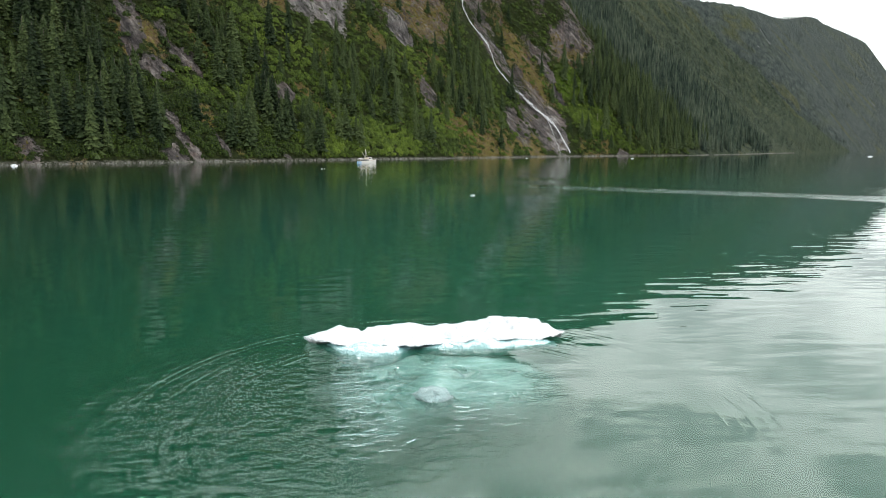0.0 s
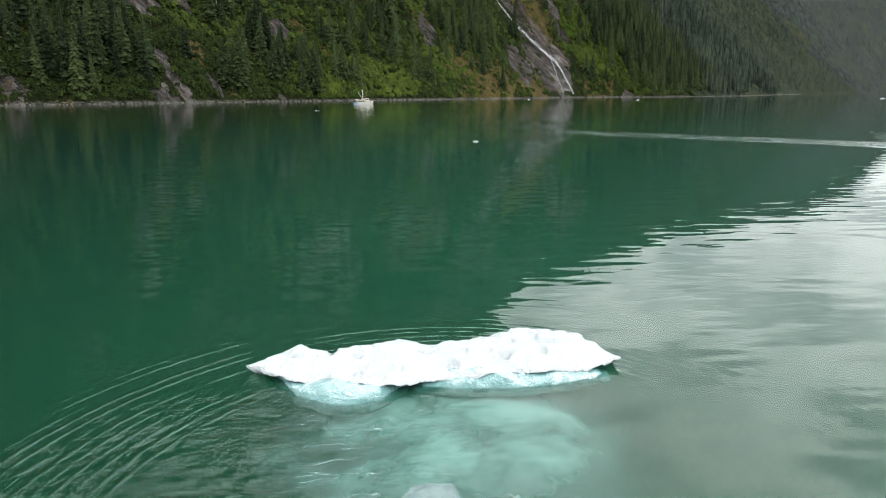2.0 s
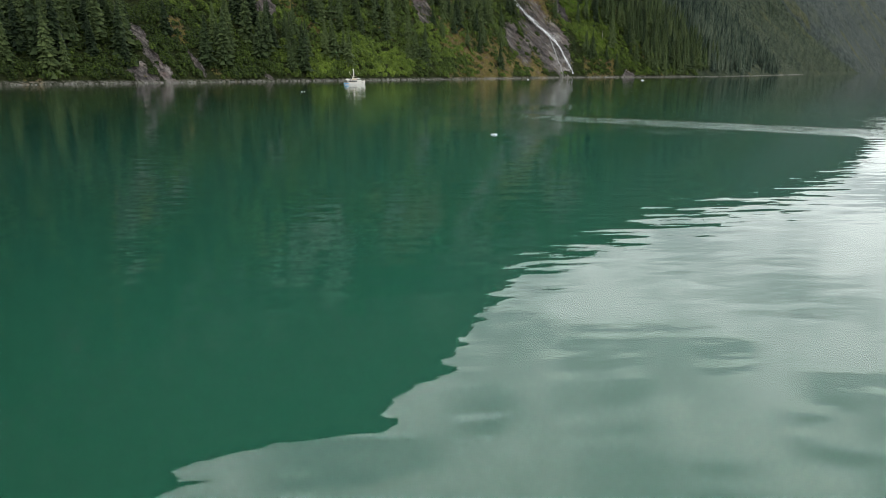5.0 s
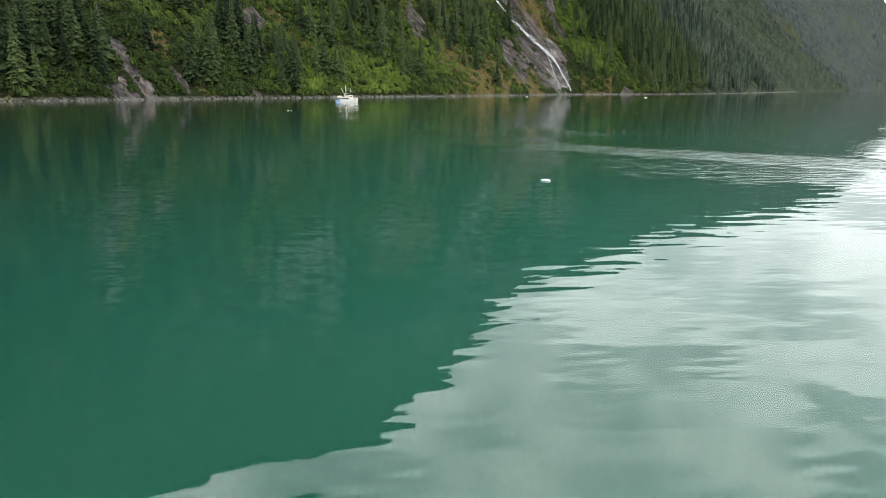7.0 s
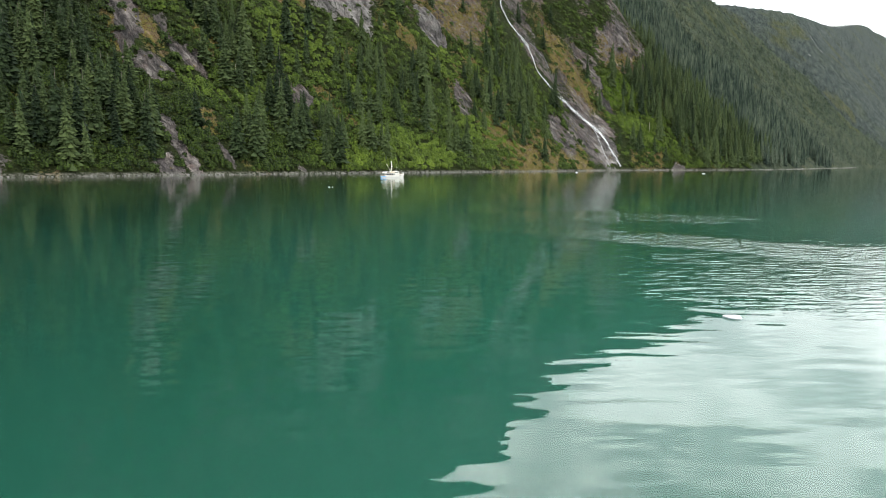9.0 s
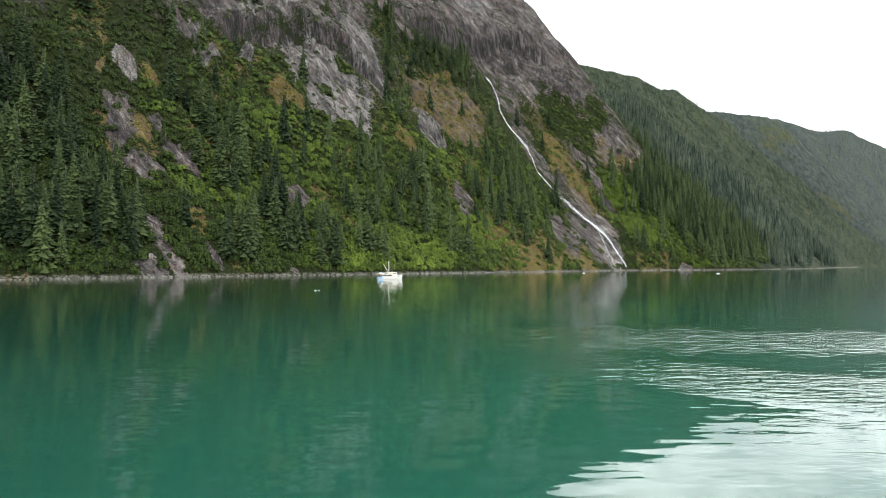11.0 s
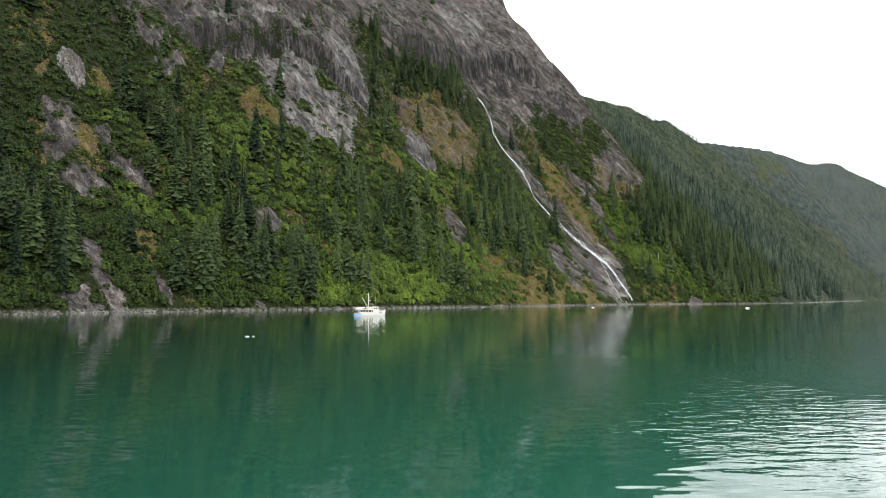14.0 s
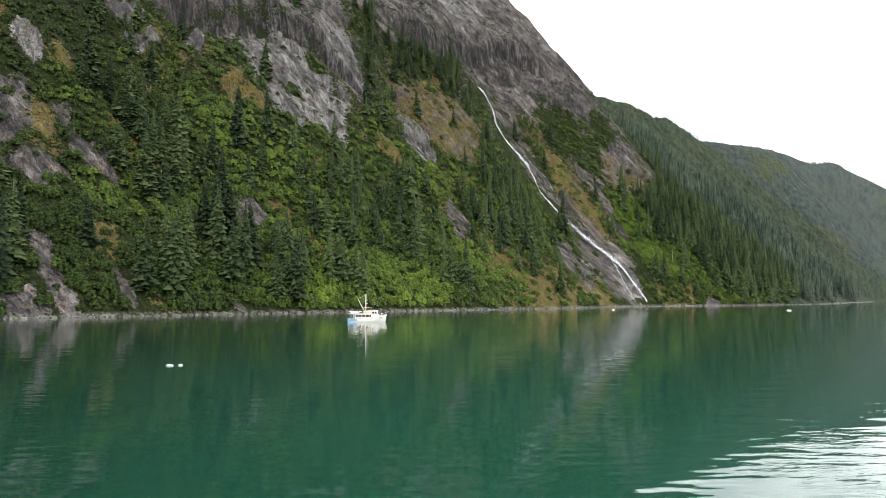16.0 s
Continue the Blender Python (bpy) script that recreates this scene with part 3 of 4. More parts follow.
ROCKS_LOW = ((-208, 153, 8, -15, 7, 3), (-220, 112, 1, -25, 9, 3), (-205, 92, 8, -8, 8, 5), (-176, 100, 11, -7, 9, 6), (-187, 119, 3, -7, 7, 2),
             (-209, 33, 6, -25, 5, 2), (-225, 19, 10, -6, 5, 7), (-174, 19, 2, -10, 4, 2), (-72, 82, 6, -11, 13, 7), (147, 83, -7, -24, 16, 4),
             (-111, 17, 2, -7, 3, 1), (366, 50, -6, -43, 50, 10), (438, 110, 2, -49, 12, -1), (295, 48, -6, -27, 26, 8), (478, -22, 5, -8, 12, 2))
ROCKS_FALL = ((362, 200, 12, -36, 18, 6), (352, 150, 12, -40, 16, 3), (378, 95, 10, -34, 16, 0), (-338, 14, 12, 2, -4, 12))
MOSSY_HIGH = ((213, 181, 48, -33, 69, 32), (-45, 164, 27, -7, 8, 5), (-188, 152, 7, -10, 6, 5), (-202, 113, 9, -9, 9, 5), (-137, 113, 13, -4, 9, 8),
              (-156, 125, 8, 1, 5, 7), (101, 137, 5, -12, 14, 3), (398, 116, -3, -61, 27, 1), (504, 107, 15, -29, 41, 1), (252, 229, 37, -3, 16, 8))
MOSSY_LOW = ((-179, 44, 12, -10, 6, 10), (-45, 85, 5, -13, 8, 3), (176, 48, -5, -28, 33, 7), (212, 20, 1, -26, 58, 15), (5, 68, 2, -17, 4, 1),
             (62, 60, 0, -16, 9, 5), (632, -14, -4, -24, 25, 4), (455, 3, 8, -19, 15, 1), (-225, 156, 2, -13, 4, 4), (-229, 106, 2, -15, 4, 2), (290, 20, 10, -16, 40, 10))
SLABS = ((26, 186, 38, -38, 37, 25), (99, 220, 3, -55, 22, 8), (0, 245, 83, 9, 10, 8), (-74, 197, 9, -7, 11, 15), (-118, 184, 13, -2, 4, 5), (-208, 153, 8, -15, 7, 3),
         (152, 147, 9, -22, 14, 4), (380, 30, -6, -30, 24, 5), (390, 330, 20, -30, 40, 10))
SHRUBS = ((450, 165, 20, -40, 30, 5), (500, 150, 10, -20, 30, 2), (-60, 205, 20, -4, 6, 5), (10, 178, 14, -8, 6, 5), (60, 200, 10, -12, 4, 3), (-120, 220, 16, -6, 8, 6))
MEADOWS = ((476, 71, 17, -33, 25, -1), (461, 26, 11, -30, 21, 1))
BRIGHT = ((-48, 125, 39, -22, 23, 16), (-159, 84, 54, -3, 7, 12), (23, 24, 60, -12, 20, 17), (164, 114, 46, -6, 24, 12), (-55, 28, 23, -9, 10, 10),
          (-180, 131, 20, -15, 9, 9), (162, 40, 23, -23, 29, 11), (470, 50, 17, -50, 25, -1))
GROVES_HIGH = ((-168, 136, 9, 2, 4, 11), (-145, 132, 14, -7, 10, 12), (-122, 108, 11, -11, 11, 15), (-17, 108, 8, -3, 5, 5), (103, 156, 14, -1, 10, 7),
               (159, 259, 4, -26, 25, 17), (248, 241, 59, -12, 34, 22), (488, 77, 16, -21, 14, 1))
GROVES_LOW = ((-229, 53, 10, -1, 3, 16), (-107, 69, 13, -20, 17, 22), (-75, 40, 21, -10, 13, 18), (-145, 36, 9, -6, 6, 11), (26, 88, 11, -18, 33, 30),
              (69, 78, 14, -20, 31, 28), (-25, 41, 7, -14, 12, 12), (222, 89, 33, -22, 68, 48), (93, 54, 6, -4, 8, 6), (85, 19, 7, -4, 10, 7),
              (-234, 31, 6, -4, 2, 8), (-22, 70, 7, -10, 11, 12), (-288, 95, 42, 8, -8, 46), (-264, 43, 22, 0, -4, 26), (-350, 80, 40, 0, 0, 62), (-300, 40, 30, 0, 0, 34))


def patches(s, v, rows, soft=0.6):
    """1 inside the patches, 0 outside, with ragged edges."""
    best = np.zeros_like(s)
    ws, wv = s + 24 * (fbm(s / 16, v / 16, 61, 4) - 0.5), v + 24 * (fbm(s / 16, v / 16, 62, 4) - 0.5)
    for cs, cv, a1, a2, b1, b2 in rows:
        det = a1 * b2 - a2 * b1
        ds, dv = ws - cs, wv - cv
        p, q = (ds * b2 - dv * b1) / det, (dv * a1 - ds * a2) / det
        best = np.maximum(best, step(1 + soft / 2, 1 - soft / 2, np.sqrt(p * p + q * q)))
    return best


def cover(s, v):
    """How far the ground is bare rock, and how far moss."""
    b = v - shore(s)
    n = fbm(s / 46, v / 46, 21, 4)
    wood = patches(s, v, GROVES_HIGH + GROVES_LOW)
    high = step(140, 270, b + 150 * (n - 0.5)) * (1 - 0.8 * wood) * (1 - step(560, 640, s))
    face = step(210, 260, b + 30 * n) * step(330, 400, s) * (1 - step(540, 600, s))
    rock = np.maximum.reduce([0.85 * patches(s, v, ROCKS_HIGH), 0.80 * patches(s, v, ROCKS_LOW), 0.56 * patches(s, v, ROCKS_FALL), 0.62 * high, 0.9 * face])
    moss = np.maximum(0.74 * patches(s, v, MOSSY_HIGH + MOSSY_LOW, 1.0), 0.45 * step(0.56, 0.70, fbm(s / 38, v / 60, 24, 3)))
    moss = np.maximum(moss, 0.5 * step(300, 420, s) * (1 - step(540, 640, s)) * step(0.4, 0.55, n))
    rock = np.maximum(rock, 0.42 * patches(s, v, MOSSY_HIGH[:1]))
    rock = np.maximum(rock, 0.52 * step(380, 430, s) * (1 - step(560, 640, s)) * step(70, 150, b))
    lush = np.maximum(patches(s, v, MEADOWS), 0.7 * patches(s, v, SHRUBS))
    rock, moss = rock * (1 - lush), moss * (1 - lush)
    return rock, moss


# ---- land and water ----
def grid(s0, s1, ds, v0, v1, dv, height):
    s, b = np.meshgrid(np.arange(s0, s1 + ds / 2, ds), np.arange(v0, v1 + dv / 2, dv), indexing="ij")
    v = b + shore(s)
    z = height(s, v)
    x, y = to_world(s, v)
    ns, nv = s.shape
    k = np.arange(ns * nv).reshape(ns, nv)
    f = np.stack([k[:-1, :-1], k[1:, :-1], k[1:, 1:], k[:-1, 1:]], -1).reshape(-1, 4)
    return s.ravel(), v.ravel(), np.stack([x, y, z], -1).reshape(-1, 3), f


def ground(name, span, height, label, material=None):
    s, v, co, fa = grid(*span, height)
    rock, moss = cover(s, v)
    tide = step(2.0, 1.3, co[:, 2])
    ob = arrays(name, co, fa, material or TERRAIN, True, rock=rock, moss=moss, tide=tide, seam_shade=np.maximum(np.maximum(0.7 * np.exp(-((ledge(s, v) - 0.50) / 0.06) ** 2), np.maximum(0.8 * creases(s, v), 0.75 * plates(s, v)[1] * step(0.35, 0.6, vnoise(s / 30, v / 30, 43)))), overhangs(s, v)[1]) * step(4, 40, v - shore(s)), grass=patches(s, v, MEADOWS), pale=patches(s, v, SLABS, 0.9), across=0.82 * s + 0.57 * v, down=0.57 * s - 0.82 * v)
    return tagged(ob, label, "mountain", kind="structure")


ground("mountain_near", (-460, 620, 1.6, -8, 340, 1.6), land, "steep glacier-cut rock mountainside with moss, scrub and spruce")
ground("mountain_upper", (-460, 700, 6.0, 336, 840, 6.0), land, "bare grey rock wall high above the fjord")
ground("mountain_side", (-900, -455, 8.0, -8, 700, 8.0), land, "wooded rock mountainside beside the fjord")
ground("mountain_shoulder", (612, 2500, 9.0, -12, 1300, 9.0), lambda s, v: land(s, v) - 2.0 * (s < 640), "spruce-covered mountain shoulder running down to the fjord", CANOPY)


def far_spur(s, v):
    b = v - shore(s) - 420 * (1 - step(1500, 2300, s))
    crest = np.interp(s, (1900, 2000, 2200, 2500, 2761, 2912, 3100, 3300, 3420, 3800, 4200), (590, 598, 572, 574, 592, 622, 662, 690, 672, 672, 668))
    z = 1.45 * b
    return np.where(z > crest, crest - 0.02 * (z - crest), z) + 9 * (ridged(s / 260, v / 300, 51) - 0.6) * step(0, 120, b)


ground("mountain_far", (1420, 4200, 20.0, -30, 1500, 20.0), far_spur, "distant forested ridge with pale rock slides", HAZED_CANOPY)


def sheet(name, z, material, label):
    bm = bmesh.new()
    bmesh.ops.create_grid(bm, x_segments=8, y_segments=8, size=4600, matrix=pose(600, 1200, z))
    return tagged(part(name, bm, material), label, "water", kind="structure")


sheet("water", 0.0, WATER, "calm emerald glacial fjord water with soft ripples")
for z_ in (-2.0, -2.8, -3.8):
    sheet("water_depth", z_, DEPTH, "murky green water below the surface")
sheet("seabed", -6.0, mat_plain("dark_silt", (0.006, 0.045, 0.026, 1), 0.9), "dark green silt bottom of the fjord")

# ---- plants ----
rng = np.random.default_rng(7)


def spruce_shape(seed, whorls, arms, lean=0.0):
    """Crown of a spruce one unit high: a dark core, and drooping sprays in whorls, each a bent blade. Triangles."""
    r = np.random.default_rng(seed)
    v, f = [], []
    for z, rad in ((0.05, 0.11), (0.45, 0.07), (0.97, 0.0)) if whorls > 8 else ():
        v += [(rad * math.cos(i * 1.2566), rad * math.sin(i * 1.2566), z) for i in range(5)]
    for k in (0, 5) if whorls > 8 else ():
        for i in range(5):
            j = (i + 1) % 5
            f += [(k + i, k + j, k + 5 + j)] + ([(k + i, k + 5 + j, k + 5 + i)] if k == 0 else [])
    bulge = r.uniform(0.70, 0.95)
    for w in range(whorls):
        t = (w + 0.2) / whorls
        z = 0.05 + 0.94 * t
        reach = 0.25 * (1 - t) ** bulge * r.uniform(0.78, 1.2) + 0.010
        for a in range(arms):
            ang = 2 * math.pi * (a + r.random() * 0.9) / arms + w * 2.4
            ln = reach * r.uniform(0.62, 1.15)
            wd = r.uniform(0.15, 0.30) * ln + 0.005
            c, sn = math.cos(ang), math.sin(ang)
            zz = z + (r.random() - 0.5) * 2.4 / whorls
            droop = ln * r.uniform(0.10, 0.75)
            k = len(v)
            v += [(0.15 * ln * c, 0.15 * ln * sn, zz + 0.012),
                  (0.60 * ln * c - wd * sn, 0.60 * ln * sn + wd * c, zz - 0.75 * droop - 0.4 * wd),
                  (ln * c, ln * sn, zz - droop),
                  (0.60 * ln * c + wd * sn, 0.60 * ln * sn - wd * c, zz - 0.75 * droop - 0.4 * wd)]
            f += [(k, k + 1, k + 2), (k, k + 2, k + 3)]
    v = np.array(v)
    v[:, 0] += lean * v[:, 2] ** 2
    return v, np.array(f)


def trunk_shape(sides=6):
    v, f = [], []
    for z, rad in ((-0.08, 0.020), (0.3, 0.013), (0.98, 0.002)):
        v += [(rad * math.cos(2 * math.pi * i / sides), rad * math.sin(2 * math.pi * i / sides), z) for i in range(sides)]
    for k in (0, sides):
        for i in range(sides):
            j = (i + 1) % sides
            f += [(k + i, k + j, k + sides + j), (k + i, k + sides + j, k + sides + i)]
    return np.array(v), np.array(f)


def bush_shape(seed, lobes=5, sides=5, sprays=8):
    """A shrub one unit wide: many small leafy lobes on a dome, with ragged sprays standing off them. Triangles."""
    r = np.random.default_rng(seed)
    v, f = [], []
    for n in range(lobes):
        a, q = 2.4 * n + r.uniform(-0.4, 0.4), 0.40 * math.sqrt((n + 0.3) / lobes)
        cx, cy, rad = q * math.cos(a), q * math.sin(a), r.uniform(0.13, 0.24)
        cz = 0.34 - 1.5 * q * q + r.uniform(-0.10, 0.10)
        k = len(v)
        v.append((cx, cy, cz + rad * 1.05))
        for lift, out in ((0.55, 0.80), (-0.55, 1.05)):
            for i in range(sides):
                b = 2 * math.pi * (i + 0.5 * (lift > 0)) / sides + r.uniform(-0.3, 0.3)
                w = rad * out * r.uniform(0.75, 1.25)
                v.append((cx + w * math.cos(b), cy + w * math.sin(b), cz + rad * (lift + r.uniform(-0.2, 0.2))))
        for i in range(sides):
            j = (i + 1) % sides
            f += [(k, k + 1 + i, k + 1 + j), (k + 1 + i, k + 1 + sides + i, k + 1 + j), (k + 1 + j, k + 1 + sides + i, k + 1 + sides + j)]
        for _ in range(sprays // lobes):
            d = r.normal(size=3)
            d[2] = abs(d[2])
            d /= np.linalg.norm(d)
            p = np.array((cx, cy, cz)) + d * rad * 0.9
            t1 = np.cross(d, r.normal(size=3))
            t1 /= np.linalg.norm(t1)
            k = len(v)
            v += [tuple(p - t1 * 0.05), tuple(p + t1 * 0.05), tuple(p + d * 0.11 + t1 * r.uniform(-0.05, 0.05))]
            f.append((k, k + 1, k + 2))
    return np.array(v), np.array(f)


def scatter(name, shapes, pts, sizes, tall, material, label, category, tints, smooth=False, lie=0.0):
    """One mesh with a shape at every point, turned and sized each by itself."""
    vs, fs, ts, base = [], [], [], 0
    pick = rng.integers(0, len(shapes), len(pts))
    for k, (sv, sf) in enumerate(shapes):
        m = pick == k
        n = int(m.sum())
        if not n:
            continue
        a = rng.uniform(0, 2 * math.pi, n)
        c, sn = np.cos(a)[:, None], np.sin(a)[:, None]
        w, h = sizes[m][:, None], (sizes[m] * tall[m])[:, None]
        x = pts[m, 0:1] + w * (c * sv[None, :, 0] - sn * sv[None, :, 1])
        y = pts[m, 1:2] + w * (sn * sv[None, :, 0] + c * sv[None, :, 1])
        z = pts[m, 2:3] + h * sv[None, :, 2] + lie * (CS * (y - pts[m, 1:2]) - SN * (x - pts[m, 0:1]))
        vs.append(np.stack([x, y, z], -1).reshape(-1, 3))
        fs.append((sf[None] + (np.arange(n) * len(sv))[:, None, None]).reshape(-1, 3) + base)
        ts.append(np.repeat(tints[m], len(sv)))
        base += n * len(sv)
    ob = arrays(name, np.concatenate(vs), np.concatenate(fs), material, smooth, tint=np.concatenate(ts))
    return tagged(ob, label, category, kind="stuff")


def sown(n, s0, s1, b0, b1, chance, height=land):
    """n tries over a stretch of the plan, kept by chance(s, v, b)."""
    s, b = rng.uniform(s0, s1, n), rng.uniform(b0, b1, n)
    v = b + shore(s)
    keep = rng.random(n) < chance(s, v, b)
    s, v = s[keep], v[keep]
    x, y = to_world(s, v)
    return s, v, np.stack([x, y, height(s, v)], -1)


def off_fall(s, v):
    return step(3, 9, np.abs(s - fall_line(v) - 2)) + step(232, 240, v)


def clear_of_fall(s, v):
    """Spruces keep off the gully and off its open lower side."""
    off = s - fall_line(v)
    return np.maximum(1 - step(-34, -24, off) * (1 - step(16, 26, off)), step(232, 240, v))


def scrub_chance(s, v, b):
    rock, moss = cover(s, v)
    c = np.maximum(1 - step(0.30, 0.55, rock), 0.07) * (1 - 0.80 * step(0.4, 0.7, moss))
    dry = 0.8 * np.exp(-((s - fall_line(v) - 10) / 55) ** 2) * (1 - patches(s, v, MEADOWS))
    return c * (1 - dry) * np.clip(off_fall(s, v), 0, 1) * np.interp(b, (0, 150, 260, 400), (1, 0.9, 0.6, 0.35))


def spruce_chance(s, v, b):
    rock, moss = cover(s, v)
    wood = patches(s, v, GROVES_HIGH + GROVES_LOW)
    wild = 0.08 * step(0.50, 0.66, fbm(s / 40, v / 40, 71, 3)) + 0.012
    beyond = step(470, 560, s + 0.25 * (b - 60)) * (0.9 - 0.35 * step(0.55, 0.65, fbm(s / 50, v / 70, 73, 3)))
    c = np.maximum(np.maximum(np.maximum(0.30 * patches(s, v, GROVES_HIGH), 0.19 * wood), 0.7 * wild), 0.60 * beyond) * (1 - step(390, 430, s) * (1 - step(560, 600, s)) * step(120, 160, b))
    return c * (1 - 0.93 * step(0.35, 0.6, rock)) * (1 - 0.6 * step(0.5, 0.8, moss)) * clear_of_fall(s, v) * np.interp(b, (0, 6, 12, 240, 420), (0, 0.3, 1, 0.8, 0.4))


BUSHES = [bush_shape(100 + i, 7, 4, 21) for i in range(8)]
s_, v_, p_ = sown(30000, -400, 640, 4, 350, scrub_chance)
n_ = len(p_)
# tint falls towards low s: that side's shade is put into the leaf colour
scatter("alder_scrub", BUSHES, p_, rng.triangular(3.5, 6.0, 11.0, n_) * np.interp(p_[:, 2], (0, 60, 250), (1.0, 1.0, 0.75)), rng.uniform(0.75, 1.25, n_), ALDER,
        "bright green alder scrub covering the lower slope", "shrubs", np.clip(0.02 + 0.50 * fbm(s_ / 30, v_ / 30, 81, 3) + 0.42 * patches(s_, v_, BRIGHT, 1.2) + rng.normal(0, 0.17, n_) - 0.38 * step(-60, -190, s_) - 0.12 * step(150, 260, v_ - shore(s_)), 0, 1), True, 0.5)

def heath_chance(s, v, b):
    rock, moss = cover(s, v)
    return (0.25 + 0.75 * step(0.3, 0.7, moss)) * (1 - 0.8 * step(0.5, 0.9, rock)) * np.clip(off_fall(s, v), 0, 1) * step(0.35, 0.6, moss + 0.6 * rock)


s_, v_, p_ = sown(30000, -380, 620, 2, 330, heath_chance)
scatter("heath_tufts", [bush_shape(150 + i, 2, 5, 2) for i in range(5)], p_, rng.uniform(1.2, 3.6, len(p_)), rng.uniform(0.4, 0.8, len(p_)), HEATH,
        "rusty and olive tufts of heath and dry grass on the rock", "heath", np.clip(fbm(s_ / 14, v_ / 14, 85, 3) * 1.3 - 0.15 + rng.normal(0, 0.15, len(p_)), 0, 1), True, 0.9)

SPRUCES = [spruce_shape(200 + i, 25, 7, 0.03 * (i - 3)) for i in range(7)]
s_, v_, p_ = sown(21500, -440, 730, 3, 430, spruce_chance)
near_ = (s_ > -330) & (s_ < -60) & (v_ - shore(s_) < 150)
h_ = rng.triangular(13, 26, 44, len(p_)) * np.interp(v_ - shore(s_), (0, 200, 400), (1.0, 0.9, 0.7))
keep_ = ~near_
index_ = np.flatnonzero(near_)
keep_[index_[300:]] = True
q_ = p_[keep_]
scatter("spruce_forest", SPRUCES, q_, h_[keep_] * 0.95, rng.uniform(1.0, 1.4, len(q_)), SPRUCE, "dark green spruce forest clinging to the mountainside", "trees", rng.random(len(q_)))

# single trees along the near shore
crowns_ = []
for i_ in range(5):
    sv_, sf_ = spruce_shape(300 + i_, 34, 10, 0.03 * (i_ - 2))
    tree_ = tagged(new("spruce_tree"), "tall dark green spruce with drooping boughs on the slope", "tree", "spruces above the near shore")
    cr_ = arrays("crown", sv_, sf_, SPRUCE_OWN)
    tv_, tf_ = trunk_shape()
    tr_ = arrays("trunk", tv_, tf_, BARK)
    cr_.parent, tr_.parent = tree_, tree_
    crowns_.append(tree_)
for k_, i_ in enumerate(index_[:300]):
    m_ = pose(*p_[i_], 0, 0, float(rng.uniform(0, 360)))
    src_ = crowns_[k_ % 5]
    ob_ = src_ if k_ < 5 else copy_thing(src_, m_)
    ob_.matrix_basis = m_
    ob_.scale = (h_[i_] * rng.uniform(0.85, 1.1),) * 2 + (h_[i_] * rng.uniform(1.05, 1.4),)

# wooded shoulder and the far ridge
WOODS = [spruce_shape(400 + i, 12, 6) for i in range(5)]
s_, v_, p_ = sown(6200, 690, 1200, 4, 520, lambda s, v, b: 0.15 + 0.95 * step(0.3, 0.6, fbm(s / 60, v / 60, 91, 3)))
scatter("spruce_forest", WOODS, p_, rng.triangular(11, 21, 33, len(p_)), rng.uniform(1.05, 1.4, len(p_)), HAZED_SPRUCE, "dense spruce forest on the mountain shoulder", "trees", np.clip(0.15 + 0.7 * fbm(s_ / 80, v_ / 80, 92, 3) + rng.normal(0, 0.25, len(p_)), 0, 1))
DISTANT = [spruce_shape(500 + i, 4, 4) for i in range(4)]
s_, v_, p_ = sown(13000, 560, 2450, 4, 1150, lambda s, v, b: 1.0 * ((s > 1150) | (b > 520)))
scatter("distant_forest", DISTANT, p_, rng.triangular(9, 17, 28, len(p_)), rng.uniform(1.1, 1.5, len(p_)), HAZED_SPRUCE, "far spruce forest on the mountain shoulder", "trees", rng.random(len(p_)))
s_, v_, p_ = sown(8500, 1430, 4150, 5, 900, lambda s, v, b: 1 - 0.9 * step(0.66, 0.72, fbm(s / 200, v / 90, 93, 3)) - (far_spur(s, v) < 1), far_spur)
scatter("distant_forest", [spruce_shape(520 + i, 3, 4) for i in range(4)], p_, rng.uniform(14, 24, len(p_)), rng.uniform(1.0, 1.3, len(p_)), FAR_HAZED_SPRUCE, "far spruce forest on the distant ridge", "trees", rng.random(len(p_)))


# ---- waterfall ----
def strand(line, width, seed, wander):
    """A tumbling ribbon of water that follows the ground along a line of the plan."""
    r = np.random.default_rng(seed)
    n = 110
    t = np.linspace(0, 1, n)
    ls, lv = [p[0] for p in line], [p[1] for p in line]
    k = np.linspace(0, 1, len(line))
    s = np.interp(t, k, ls) + wander * (fbm(t * 16, t * 0 + seed, seed, 3) - 0.5) * 2
    v = np.interp(t, k, lv)
    w = width * (0.35 + 1.3 * fbm(t * 22, t * 0 + seed + 5, seed, 3)) * step(0, 0.04, t)
    rows = []
    for o in (-1.0, -0.35, 0.35, 1.0):
        ss = s + o * w * 0.5
        x, y = to_world(ss, v)
        z = np.maximum.reduce([land(ss + e, v + f) for e in (-2, 0, 2) for f in (-2, 0, 1.5)] + [ss * 0]) + 0.6 + 0.5 * (1 - o * o) + 0.2 * r.random(n)
        rows.append(np.stack([x + 3.0 * SN, y - 3.0 * CS, z], -1))
    co = np.stack(rows, 1).reshape(-1, 3)
    i = np.arange(n - 1)[:, None] * 4 + np.arange(3)[None]
    return co, np.stack([i, i + 1, i + 5, i + 4], -1).reshape(-1, 4)


falls = tagged(new("waterfall"), "white waterfall tumbling down a dark rock gully", "waterfall")
SIDE = ((384, 66), (375, 50), (367, 36), (361, 24), (350, 9))
BRANCH = ((340, 160), (352, 150), (362, 138), (358, 124), (353, 108))
